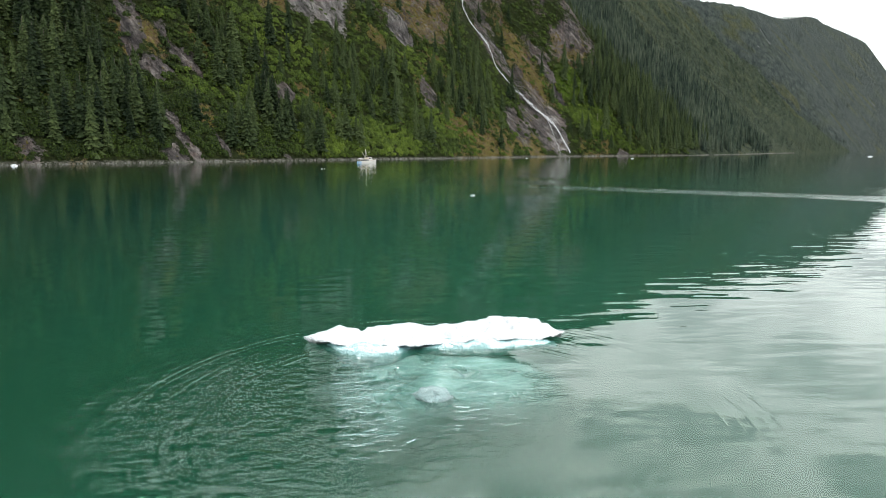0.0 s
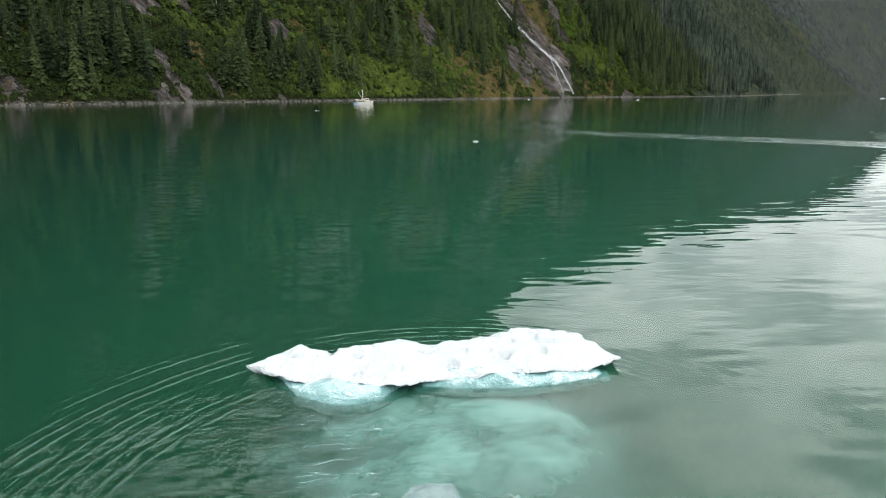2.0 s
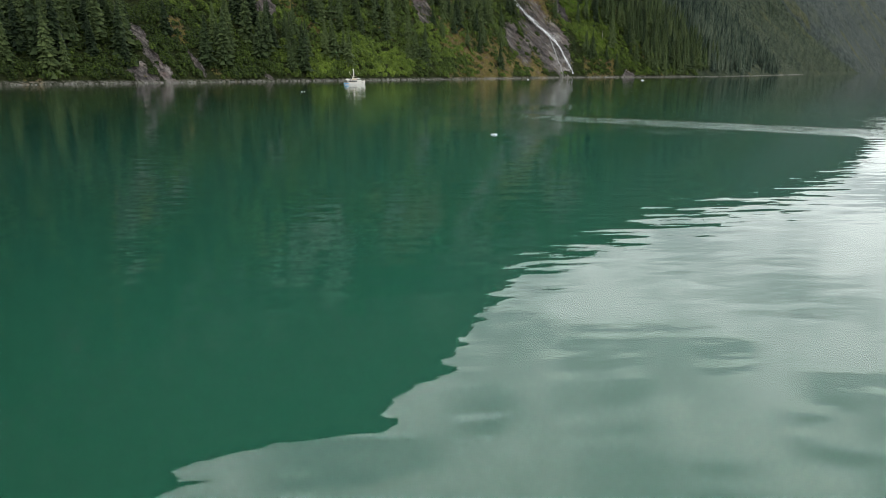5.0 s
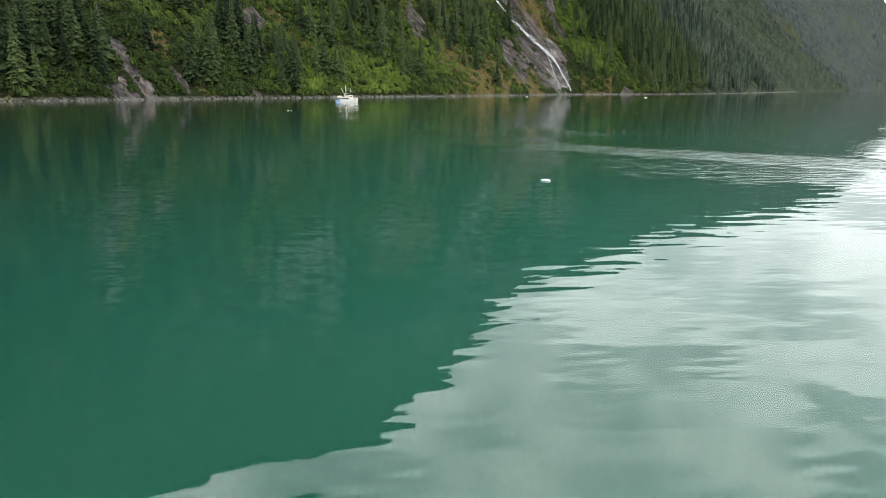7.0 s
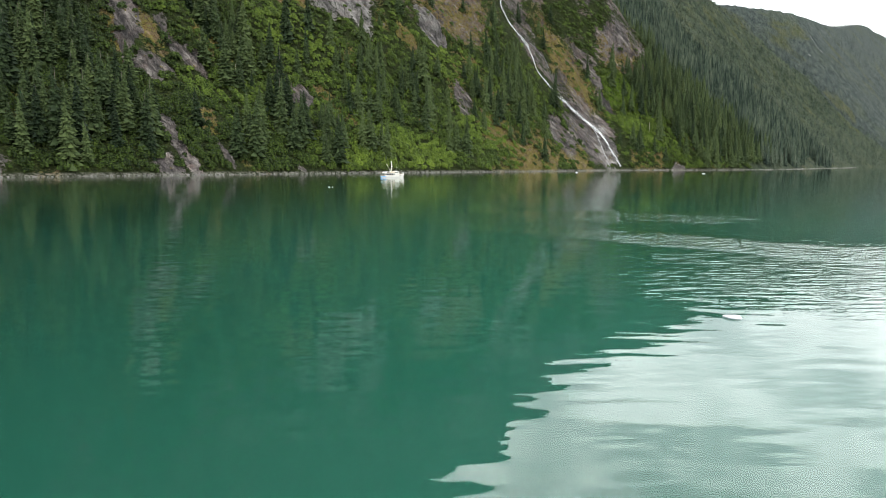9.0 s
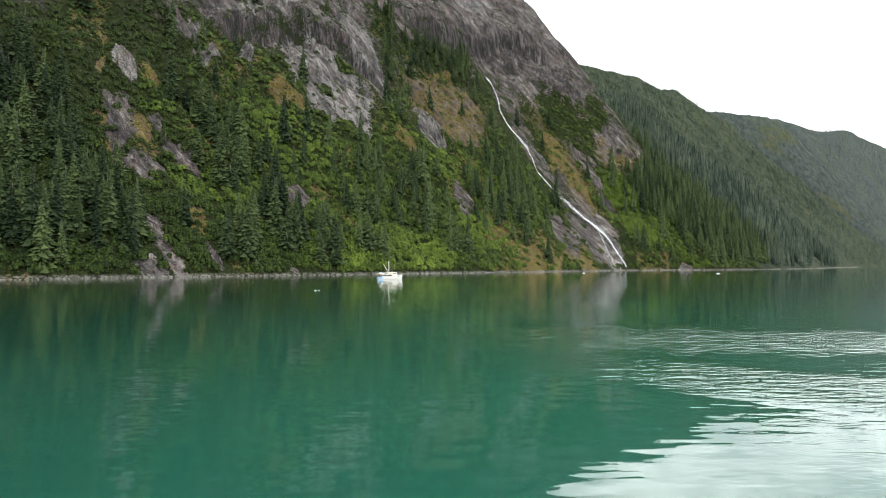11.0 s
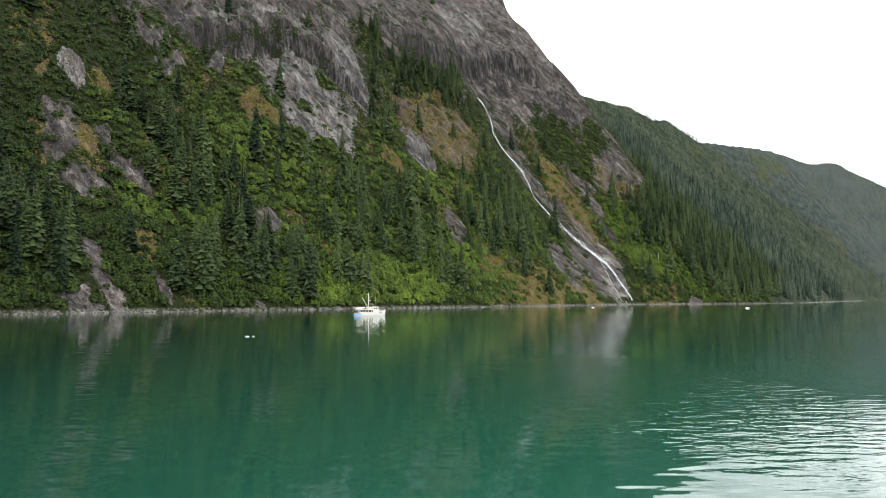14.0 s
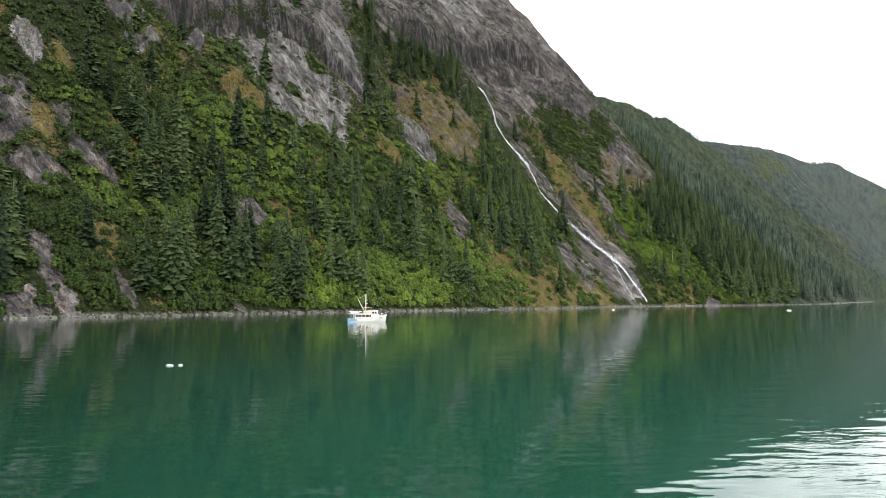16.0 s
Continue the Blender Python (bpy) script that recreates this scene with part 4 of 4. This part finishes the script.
for line_, wid_, sd_, wan_, mat_ in ((FALL, 1.9, 1, 0.9, FALLS), (FALL, 1.5, 2, 2.0, FALLS), (FALL, 3.4, 3, 2.4, SPRAY), (FALL, 1.2, 11, 4.0, SPRAY), (FALL[10:], 1.4, 13, 4.5, SPRAY),
                                     (FALL[12:], 1.2, 14, 2.6, FALLS), (FALL[:9], 2.4, 4, 1.6, FALLS), (FALL[:7], 2.2, 7, 3.5, SPRAY), (FALL[8:15], 2.0, 8, 3.6, SPRAY), (FALL[9:14], 1.8, 9, 6.0, SPRAY),
                                     (BRANCH, 1.4, 15, 1.6, SPRAY), (BRANCH, 0.9, 16, 2.6, SPRAY), (SIDE, 1.1, 5, 1.2, FALLS), (SIDE, 0.9, 6, 2.8, SPRAY)):
    co_, fa_ = strand(line_, wid_, sd_, wan_)
    ob_ = arrays("water_strand", co_, fa_, mat_, True)
    ob_.parent = falls


# ---- shore stones ----
def stone_mesh(seed, sub=2):
    r = random.Random(seed)
    bm = bmesh.new()
    bmesh.ops.create_icosphere(bm, subdivisions=sub, radius=1.0)
    off = Vector((r.uniform(0, 50), r.uniform(0, 50), r.uniform(0, 50)))
    for v in bm.verts:
        n = noise.noise(v.co * 0.9 + off) * 0.35 + noise.noise(v.co * 2.3 + off) * 0.14
        v.co *= 1 + n
        v.co.z *= 0.6
    return bm


STONES = []
for i_ in range(4):
    ob_ = tagged(part("shore_boulder", stone_mesh(i_), STONE), "pale weathered boulder at the waterline", "boulder", "boulders along the shore")
    STONES.append(ob_)
k_ = 0
for s0_ in np.arange(-330, 480, 15.0):
    s1_ = float(s0_ + rng.uniform(-6, 6))
    v1_ = float(shore(np.array([s1_]))[0]) + float(rng.uniform(-2.5, 1.0))
    x_, y_ = to_world(s1_, v1_)
    sz_ = float(rng.uniform(0.35, 1.0))
    m_ = pose(x_, y_, 0.25 * sz_, 0, 0, float(rng.uniform(0, 360)))
    ob_ = STONES[k_] if k_ < 4 else copy_thing(STONES[k_ % 4], m_)
    ob_.matrix_basis = m_
    ob_.scale = (sz_ * 1.3, sz_, sz_)
    k_ += 1


def rubble(name, n, s0, s1, lo, hi, label):
    vs, fs, base = [], [], 0
    shapes = []
    for i in range(4):
        bm = stone_mesh(40 + i, 1)
        shapes.append((np.array([v.co[:] for v in bm.verts]), np.array([[v.index for v in f.verts] for f in bm.faces])))
        bm.free()
    s = rng.uniform(s0, s1, n)
    v = shore(s) + rng.uniform(-1.5, 2.2, n)
    x, y = to_world(s, v)
    z = np.maximum(land(s, v), 0) * 0.5 + 0.1
    size, turn = rng.uniform(lo, hi, n) ** 1.4, rng.uniform(0, 6.3, n)
    for i in range(n):
        sv, sf = shapes[i % 4]
        c, sn = math.cos(turn[i]), math.sin(turn[i])
        vs.append(np.stack([x[i] + size[i] * (c * sv[:, 0] - sn * sv[:, 1]), y[i] + size[i] * (sn * sv[:, 0] + c * sv[:, 1]), z[i] + size[i] * sv[:, 2]], -1))
        fs.append(sf + base)
        base += len(sv)
    return tagged(arrays(name, np.concatenate(vs), np.concatenate(fs), STONE), label, "stones", kind="stuff")


rubble("shore_rubble", 700, -440, 620, 0.3, 1.0, "band of pale tide-washed stones along the waterline")
rubble("shore_rubble", 250, 620, 1450, 0.6, 1.5, "pale tide-washed stones along the far waterline")


# ---- ice ----
def loft(xs, ring):
    """Closed skin through the rings ring(x, u), u a list of places round each ring."""
    u = np.linspace(0, 1, 64, endpoint=False)
    co = np.concatenate([ring(x, u) for x in xs])
    n, k = len(xs), len(u)
    i, j = np.meshgrid(np.arange(n - 1), np.arange(k), indexing="ij")
    f = np.stack([i * k + j, i * k + (j + 1) % k, (i + 1) * k + (j + 1) % k, (i + 1) * k + j], -1).reshape(-1, 4)
    return co, f


def lumps(co, amp, scale, seed):
    out = co.copy()
    for i, c in enumerate(co):
        p = Vector(c) * scale + Vector((seed, seed * 2.0, 0))
        d = noise.noise_vector(p) * amp + noise.noise_vector(p * 2.7) * amp * 0.4
        out[i] += (d.x * 0.6, d.y, d.z)
    return out


BERG_X = (-4.35, -3.7, -2.6, -1.7, 0.0, 1.3, 2.3, 4.3, 5.8, 7.1, 8.0, 8.55, 8.95)
BERG_BACK = (65.6, 66.2, 67.0, 66.4, 66.9, 67.2, 66.9, 67.3, 67.7, 67.4, 66.9, 66.0, 64.9)
BERG_FRONT = (65.4, 65.1, 64.4, 63.9, 63.6, 63.7, 64.0, 63.95, 63.95, 64.1, 64.4, 64.6, 64.7)
BERG_TOP = (0.42, 0.46, 0.55, 0.48, 0.50, 0.54, 0.50, 0.58, 0.68, 0.66, 0.58, 0.45, 0.36)


def crust_ring(x, u):
    yb, yf, zt = np.interp(x, BERG_X, BERG_BACK), np.interp(x, BERG_X, BERG_FRONT), np.interp(x, BERG_X, BERG_TOP)
    # round the ring: front lip, top, back, underside
    pu = (0, 0.04, 0.10, 0.30, 0.48, 0.54, 0.62, 0.80, 0.95, 1.0)
    py = (0.0, 0.02, 0.10, 0.45, 0.92, 1.0, 0.97, 0.55, 0.12, 0.0)
    pz = (0.38, 0.52, 0.72, 1.0, 0.92, 0.62, -0.3, -0.35, 0.30, 0.38)
    pinch = min(1.0, (x + 4.36) / 0.7, (8.96 - x) / 0.6) ** 0.6
    mid = 0.5 * (yf + yb)
    y = mid + (yf + (yb - yf) * np.interp(u, pu, py) - mid) * pinch
    z = 0.28 + (zt * np.interp(u, pu, pz) - 0.28) * max(pinch, 0.05)
    return np.stack([np.full_like(y, x), y, z], -1)


floe = tagged(new("ice_floe"), "flat white ice floe with a turquoise underwater foot", "ice floe")
co_, fa_ = loft(np.linspace(-4.35, 8.95, 260), crust_ring)
co_ = lumps(lumps(lumps(co_, 0.15, 0.7, 3.0), 0.075, 2.0, 8.0), 0.04, 6.5, 2.0)
pit_ = np.maximum(0, vnoise(co_[:, 0] * 2.1, co_[:, 1] * 2.1, 77) - 0.74) * 1.3 + 0.05 * fbm(co_[:, 0] * 3, co_[:, 1] * 3, 78, 3)
co_[:, 2] -= pit_ * (co_[:, 2] > 0.3)
ob_ = arrays("snow_crust", co_, fa_, SNOW_ICE, True)
ob_.parent = floe


def skirt_ring(x, u):
    t = (x + 3.5) / 5.0
    bow = math.sin(math.pi * min(max(t, 0.02), 0.98)) ** 0.6
    yf = np.interp(x, (-3.5, -2.2, -0.9, 0.2, 1.5), (64.6, 63.4, 62.8, 63.0, 63.8))
    a = 2 * math.pi * u
    return np.stack([np.full_like(u, x), yf + 0.8 - 0.85 * bow * np.cos(a), -0.15 + 0.50 * bow * np.sin(a)], -1)


co_, fa_ = loft(np.linspace(-3.5, 1.5, 60), skirt_ring)
ob_ = tagged(arrays("ice_skirt", lumps(co_, 0.14, 1.1, 9.0), fa_, CLEAR_ICE, True), "clear bluish ice under the crust")
ob_.parent = floe


def heel_ring(x, u):
    bow = math.sin(math.pi * min(max((x - 1.0) / 7.3, 0.02), 0.98)) ** 0.4
    a = 2 * math.pi * u
    return np.stack([np.full_like(u, x), 64.45 - 0.95 * bow * np.cos(a), -0.13 + 0.45 * bow * np.sin(a)], -1)


co_, fa_ = loft(np.linspace(1.0, 8.3, 90), heel_ring)
ob_ = tagged(arrays("ice_skirt", lumps(co_, 0.10, 1.2, 4.0), fa_, CLEAR_ICE, True), "clear bluish ice under the crust")
ob_.parent = floe


# the drowned foot of the floe: a broad uneven shelf that thins out towards its rim
nu_, nw_ = 70, 50
uu_, ww_ = np.meshgrid(np.linspace(-1, 1, nu_), np.linspace(-1, 1, nw_), indexing="ij")
fx_ = 2.7 + 6.3 * uu_ + 0.9 * (fbm(uu_ * 3, ww_ * 3, 31, 3) - 0.5)
fy_ = 61.3 + 5.0 * ww_ + 0.9 * (fbm(uu_ * 3, ww_ * 3, 32, 3) - 0.5)
rad_ = np.sqrt(uu_ ** 2 + np.where(ww_ > 0, 0.6 * ww_, ww_) ** 2) + 0.7 * (fbm(uu_ * 2.2 + 5, ww_ * 2.2, 33, 4) - 0.5)
fz_ = -0.30 - 1.1 * np.clip(rad_, 0, 1.3) ** 2 + 0.5 * (fbm(uu_ * 4, ww_ * 4, 34, 3) - 0.5)
bm_ = bmesh.new()
vv_ = [bm_.verts.new((x, y, min(z, -0.12))) for x, y, z in zip(fx_.ravel(), fy_.ravel(), fz_.ravel())]
for i_ in range(nu_ - 1):
    for k_ in range(nw_ - 1):
        q_ = i_ * nw_ + k_
        bm_.faces.new((vv_[q_], vv_[q_ + nw_], vv_[q_ + nw_ + 1], vv_[q_ + 1]))
foot_ = part("sunken_foot", bm_, SUNK_ICE, floe, "pale turquoise ice below the water", True)
foot_.data.attributes.new("thick", "FLOAT", "POINT").data.foreach_set("value", (0.95 * step(0.98, 0.35, rad_)).ravel().astype(np.float32))


def lump_of_ice(name, x, y, size, seed, material, label, flat=0.5, z=0.05):
    bm = bmesh.new()
    bmesh.ops.create_icosphere(bm, subdivisions=4, radius=1.0)
    off = Vector((seed * 3.1, seed * 1.7, seed))
    for v in bm.verts:
        n = noise.noise(v.co * 1.1 + off) * 0.35 + abs(noise.noise(v.co * 3.0 + off)) * 0.22
        v.co *= 0.85 + n
        v.co = Vector((v.co.x * size, v.co.y * size * 0.62, v.co.z * size * flat))
    ob = tagged(part(name, bm, material, smooth=True), label, "ice")
    ob.matrix_basis = pose(x, y, z, 0, 0, seed * 47 % 360)
    return ob


lump_of_ice("clear_ice_lump", 1.6, 57.7, 0.85, 0, GLASSY_ICE, "glassy clear lump of ice awash beside the floe", 0.5, 0.05)
lump_of_ice("ice_bit", 19.2, 168.0, 0.55, 3, SNOW_ICE, "small white bit of drifting ice", 0.30)
lump_of_ice("ice_bit", -32.0, 382.3, 0.5, 4, SNOW_ICE, "small white bit of drifting ice", 0.35)
lump_of_ice("ice_bit", -30.7, 382.7, 0.48, 6, SNOW_ICE, "small white bit of drifting ice", 0.30)
lump_of_ice("ice_bit", -256.0, 506.0, 3.2, 7, SNOW_ICE, "white bit of drifting ice near the shore", 0.35)
lump_of_ice("ice_bit", 280.0, 718.0, 2.0, 8, SNOW_ICE, "white bit of drifting ice near the shore", 0.35)
lump_of_ice("ice_bit", 172.9, 775.0, 1.8, 9, SNOW_ICE, "white bit of drifting ice near the shore", 0.3)
lump_of_ice("ice_bit", 611.0, 772.0, 3.0, 10, SNOW_ICE, "white bit of drifting ice far down the fjord", 0.35)


# ---- the boat: bow towards +x ----
def prism(bm, outline, y0, y1):
    """A block out of an outline in x and z, from y0 to y1."""
    a = [bm.verts.new((x, y0, z)) for x, z in outline]
    b = [bm.verts.new((x, y1, z)) for x, z in outline]
    bm.faces.new(a)
    bm.faces.new(b[::-1])
    n = len(a)
    for i in range(n):
        bm.faces.new((a[(i + 1) % n], a[i], b[i], b[(i + 1) % n]))
    bmesh.ops.recalc_face_normals(bm, faces=bm.faces)
    return bm


def slab(outline, y0, y1, bevel=0.05):
    bm = prism(bmesh.new(), outline, y0, y1)
    bmesh.ops.bevel(bm, geom=list(bm.edges), offset=bevel, segments=2, affect="EDGES")
    return bm


def rod(points, radius, sides=8):
    """A round bar through points."""
    bm = bmesh.new()
    for p, q in zip(points, points[1:]):
        p, q = Vector(p), Vector(q)
        m = Matrix.Translation((p + q) / 2) @ (q - p).to_track_quat("Z", "Y").to_matrix().to_4x4()
        bmesh.ops.create_cone(bm, cap_ends=True, segments=sides, radius1=radius, radius2=radius, depth=(q - p).length, matrix=m)
    return bm


def box_outline(x0, x1, z0, z1):
    return ((x0, z0), (x1, z0), (x1, z1), (x0, z1))


def build_boat():
    boat = tagged(new("motor_yacht"), "white trawler yacht with a tall mast anchored near shore", "boat")
    hx = (-7.4, -6.9, -4.0, 0.0, 3.0, 5.2, 6.7, 7.5, 7.95)
    deck = (2.02, 2.08, 2.25, 2.32, 2.2, 1.75, 1.0, 0.42, 0.06)
    water = (1.80, 1.90, 2.10, 2.15, 1.85, 1.15, 0.42, 0.08, 0.03)
    sheer = (1.35, 1.34, 1.36, 1.50, 1.85, 2.25, 2.60, 2.80, 2.90)
    bm = bmesh.new()
    rings = []
    xs = np.linspace(-7.4, 7.95, 40)
    for x in xs:
        d, w, z = np.interp(x, hx, deck), np.interp(x, hx, water), np.interp(x, hx, sheer)
        rake = 0.55 * max(0.0, (x - 5.5) / 2.4)
        prof = ((d, z), (d * 0.985, z * 0.75), ((d + w) / 2, z * 0.4), (w, 0.1), (w * 0.8, -0.5), (0.05, -0.8))
        side = [bm.verts.new((x - rake * (1 - zz / z), yy, zz)) for yy, zz in prof]
        other = [bm.verts.new((x - rake * (1 - zz / z), -yy, zz)) for yy, zz in prof]
        rings.append(side + other[::-1])
    for a, b in zip(rings, rings[1:]):
        for i in range(len(a) - 1):
            bm.faces.new((a[i], a[i + 1], b[i + 1], b[i]))
    bm.faces.new(rings[0][::-1])
    bm.faces.new(rings[-1])
    bmesh.ops.recalc_face_normals(bm, faces=bm.faces)
    hull = part("hull", bm, GELCOAT, boat, "white hull with a high flared bow", True)
    bm = bmesh.new()
    a = [bm.verts.new((x, np.interp(x, hx, deck) - 0.05, np.interp(x, hx, sheer) - 0.28)) for x in xs]
    b = [bm.verts.new((x, -np.interp(x, hx, deck) + 0.05, np.interp(x, hx, sheer) - 0.28)) for x in xs]
    for i in range(len(a) - 1):
        bm.faces.new((a[i], a[i + 1], b[i + 1], b[i]))
    part("deck", bm, TEAK, boat, "teak deck")
    part("stern_panel", slab(box_outline(-7.52, -7.42, 0.12, 1.22), -1.75, 1.75, 0.03), BLUE, boat, "blue transom")
    for y in (-1, 1):
        bm = bmesh.new()
        rows = [(bm.verts.new((x, y * (np.interp(x, hx, deck) * 0.5 + np.interp(x, hx, water) * 0.5 + 0.05), 0.42)), bm.verts.new((x, y * (np.interp(x, hx, deck) + 0.03), 1.18))) for x in np.linspace(-7.4, -4.6, 8)]
        for p, q in zip(rows, rows[1:]):
            bm.faces.new((p[0], q[0], q[1], p[1]))
        bmesh.ops.solidify(bm, geom=list(bm.faces), thickness=0.03)
        part("quarter_panel", bm, BLUE, boat, "blue panel at the quarter")
        bm = rod([(x, y * (np.interp(x, hx, deck) + 0.03), np.interp(x, hx, sheer)) for x in np.linspace(-7.3, 7.8, 24)], 0.06)
        part("rub_rail", bm, TEAK, boat)
    cabin = part("cabin", slab(((-5.2, 1.1), (2.6, 1.1), (2.2, 3.05), (-5.2, 3.05)), -1.85, 1.85, 0.08), GELCOAT, boat, "long white deckhouse")
    for y in (-1.86, 1.86):
        for x0, x1 in ((-5.0, -4.2), (-4.0, -2.75), (-2.5, -1.25), (-1.0, 0.2), (0.45, 1.1)):
            part("window", slab(box_outline(x0, x1, 1.80, 2.82), y - 0.03, y + 0.03, 0.012), GLASS, cabin)
    part("cabin_door", slab(((-5.24, 1.2), (-5.20, 1.2), (-5.20, 2.9), (-5.24, 2.9)), -0.4, 0.4, 0.01), GLASS, cabin)
    part("boat_deck", slab(box_outline(-7.3, 1.4, 3.05, 3.22), -2.05, 2.05, 0.05), CREAM, boat, "cream overhanging boat deck")
    for x in (-7.0, -6.0):
        for y in (-1.85, 1.85):
            part("deck_post", rod([(x, y, 1.2), (x, y, 3.08)], 0.045), STEEL, boat)
    for y in (-1.9, 1.9):
        part("deck_rail", rod([(-7.1, y, 3.95), (0.8, y, 3.95)], 0.03), STEEL, boat)
        for x in np.linspace(-7.1, 0.8, 7):
            part("stanchion", rod([(x, y, 3.2), (x, y, 3.96)], 0.022, 6), STEEL, boat)
    house = part("pilothouse", slab(((1.3, 1.4), (4.9, 1.7), (4.75, 2.5), (4.1, 2.75), (3.75, 4.25), (1.3, 4.25)), -1.6, 1.6, 0.08), GELCOAT, boat, "raised white pilothouse")
    for y in (-1.61, 1.61):
        for x0, x1 in ((1.6, 2.4), (2.6, 3.35)):
            part("window", slab(box_outline(x0, x1, 3.15, 3.95), y - 0.02, y + 0.02, 0.012), GLASS, house)
    for y in (-1.0, 0.0, 1.0):
        bm = slab(((4.06, 3.15), (4.10, 3.15), (3.92, 3.95), (3.88, 3.95)), y - 0.42, y + 0.42, 0.01)
        part("windscreen", bm, GLASS, house)
    part("house_roof", slab(box_outline(1.0, 4.15, 4.25, 4.37), -1.75, 1.75, 0.04), GELCOAT, house)
    part("flybridge_coaming", slab(((-1.4, 3.22), (1.5, 3.22), (1.7, 4.45), (-1.4, 4.2)), -1.45, 1.45, 0.06), CREAM, boat, "cream flybridge screen")
    bimini = part("bimini", slab(((-1.6, 5.55), (1.6, 5.62), (1.6, 5.70), (0, 5.78), (-1.6, 5.65)), -1.5, 1.5, 0.03), CREAM, boat, "cream canvas awning over the flybridge")
    for x in (-1.5, 1.5):
        for y in (-1.4, 1.4):
            part("awning_pole", rod([(x, y, 4.2), (x, y, 5.6)], 0.03, 6), STEEL, bimini)
    mast = part("mast", rod([(-0.6, 0, 3.2), (-0.6, 0, 10.9)], 0.17, 12), GELCOAT, boat, "tall white mast")
    for z, w in ((7.0, 0.9), (8.3, 0.6)):
        part("crosstree", rod([(-0.6, -w, z), (-0.6, w, z)], 0.06), GELCOAT, mast)
    part("radar_dome", slab(box_outline(-0.4, 0.4, 7.15, 7.45), -0.35, 0.35, 0.1), GELCOAT, mast)
    part("radar_dome", slab(box_outline(-0.4, 0.2, 8.4, 8.65), -0.3, 0.3, 0.09), GELCOAT, mast)
    part("boom", rod([(-1.0, 0, 3.9), (-3.9, 0, 9.1)], 0.11, 10), GELCOAT, boat, "white boom leaning aft")
    part("topping_line", rod([(-3.9, 0, 9.1), (-0.6, 0, 10.6)], 0.02, 5), STEEL, boat)
    part("forestay", rod([(7.6, 0, 2.9), (-0.6, 0, 10.7)], 0.018, 5), STEEL, boat)
    part("aerial", rod([(3.0, 1.3, 4.3), (3.0, 1.3, 9.3)], 0.03, 6), GELCOAT, boat)
    for y in (-1, 1):
        pts = [(x, y * (np.interp(x, hx, deck) - 0.06), np.interp(x, hx, sheer) + 0.62) for x in np.linspace(2.8, 7.8, 8)]
        part("bow_rail", rod(pts, 0.03, 6), STEEL, boat)
        for p in pts[::2]:
            part("stanchion", rod([p, (p[0], p[1], p[2] - 0.65)], 0.022, 6), STEEL, boat)
    tender = part("tender", slab(((-6.6, 3.3), (-3.6, 3.3), (-3.2, 3.75), (-6.7, 3.8)), -0.75, 0.75, 0.18), GELCOAT, boat, "small white tender on the boat deck")
    part("hull_lettering", slab(box_outline(4.3, 5.6, 1.45, 1.62), -2.02, -2.0, 0.004), GLASS, boat, "row of dark illegible lettering")
    boat.matrix_basis = pose(-11.2, 547.1, 0.0, 0, 0, 15)
    return boat


build_boat()

# ---- dead trees ----
for s0_, b0_, h0_ in ((-133, 83, 13), (474, 52, 15), (479, 40, 12)):
    v0_ = b0_ + float(shore(np.array([float(s0_)]))[0])
    x_, y_ = to_world(s0_, v0_)
    z_ = float(land(np.array([float(s0_)]), np.array([v0_]))[0])
    snag_ = tagged(part("dead_tree", rod([(0, 0, -1), (0.05 * h0_ * 0.3, 0, h0_ * 0.5), (0, 0.1, h0_)], 0.16, 7), DEADWOOD), "bare bleached dead trunk standing in scrub", "dead tree")
    snag_.matrix_basis = pose(x_, y_, z_)
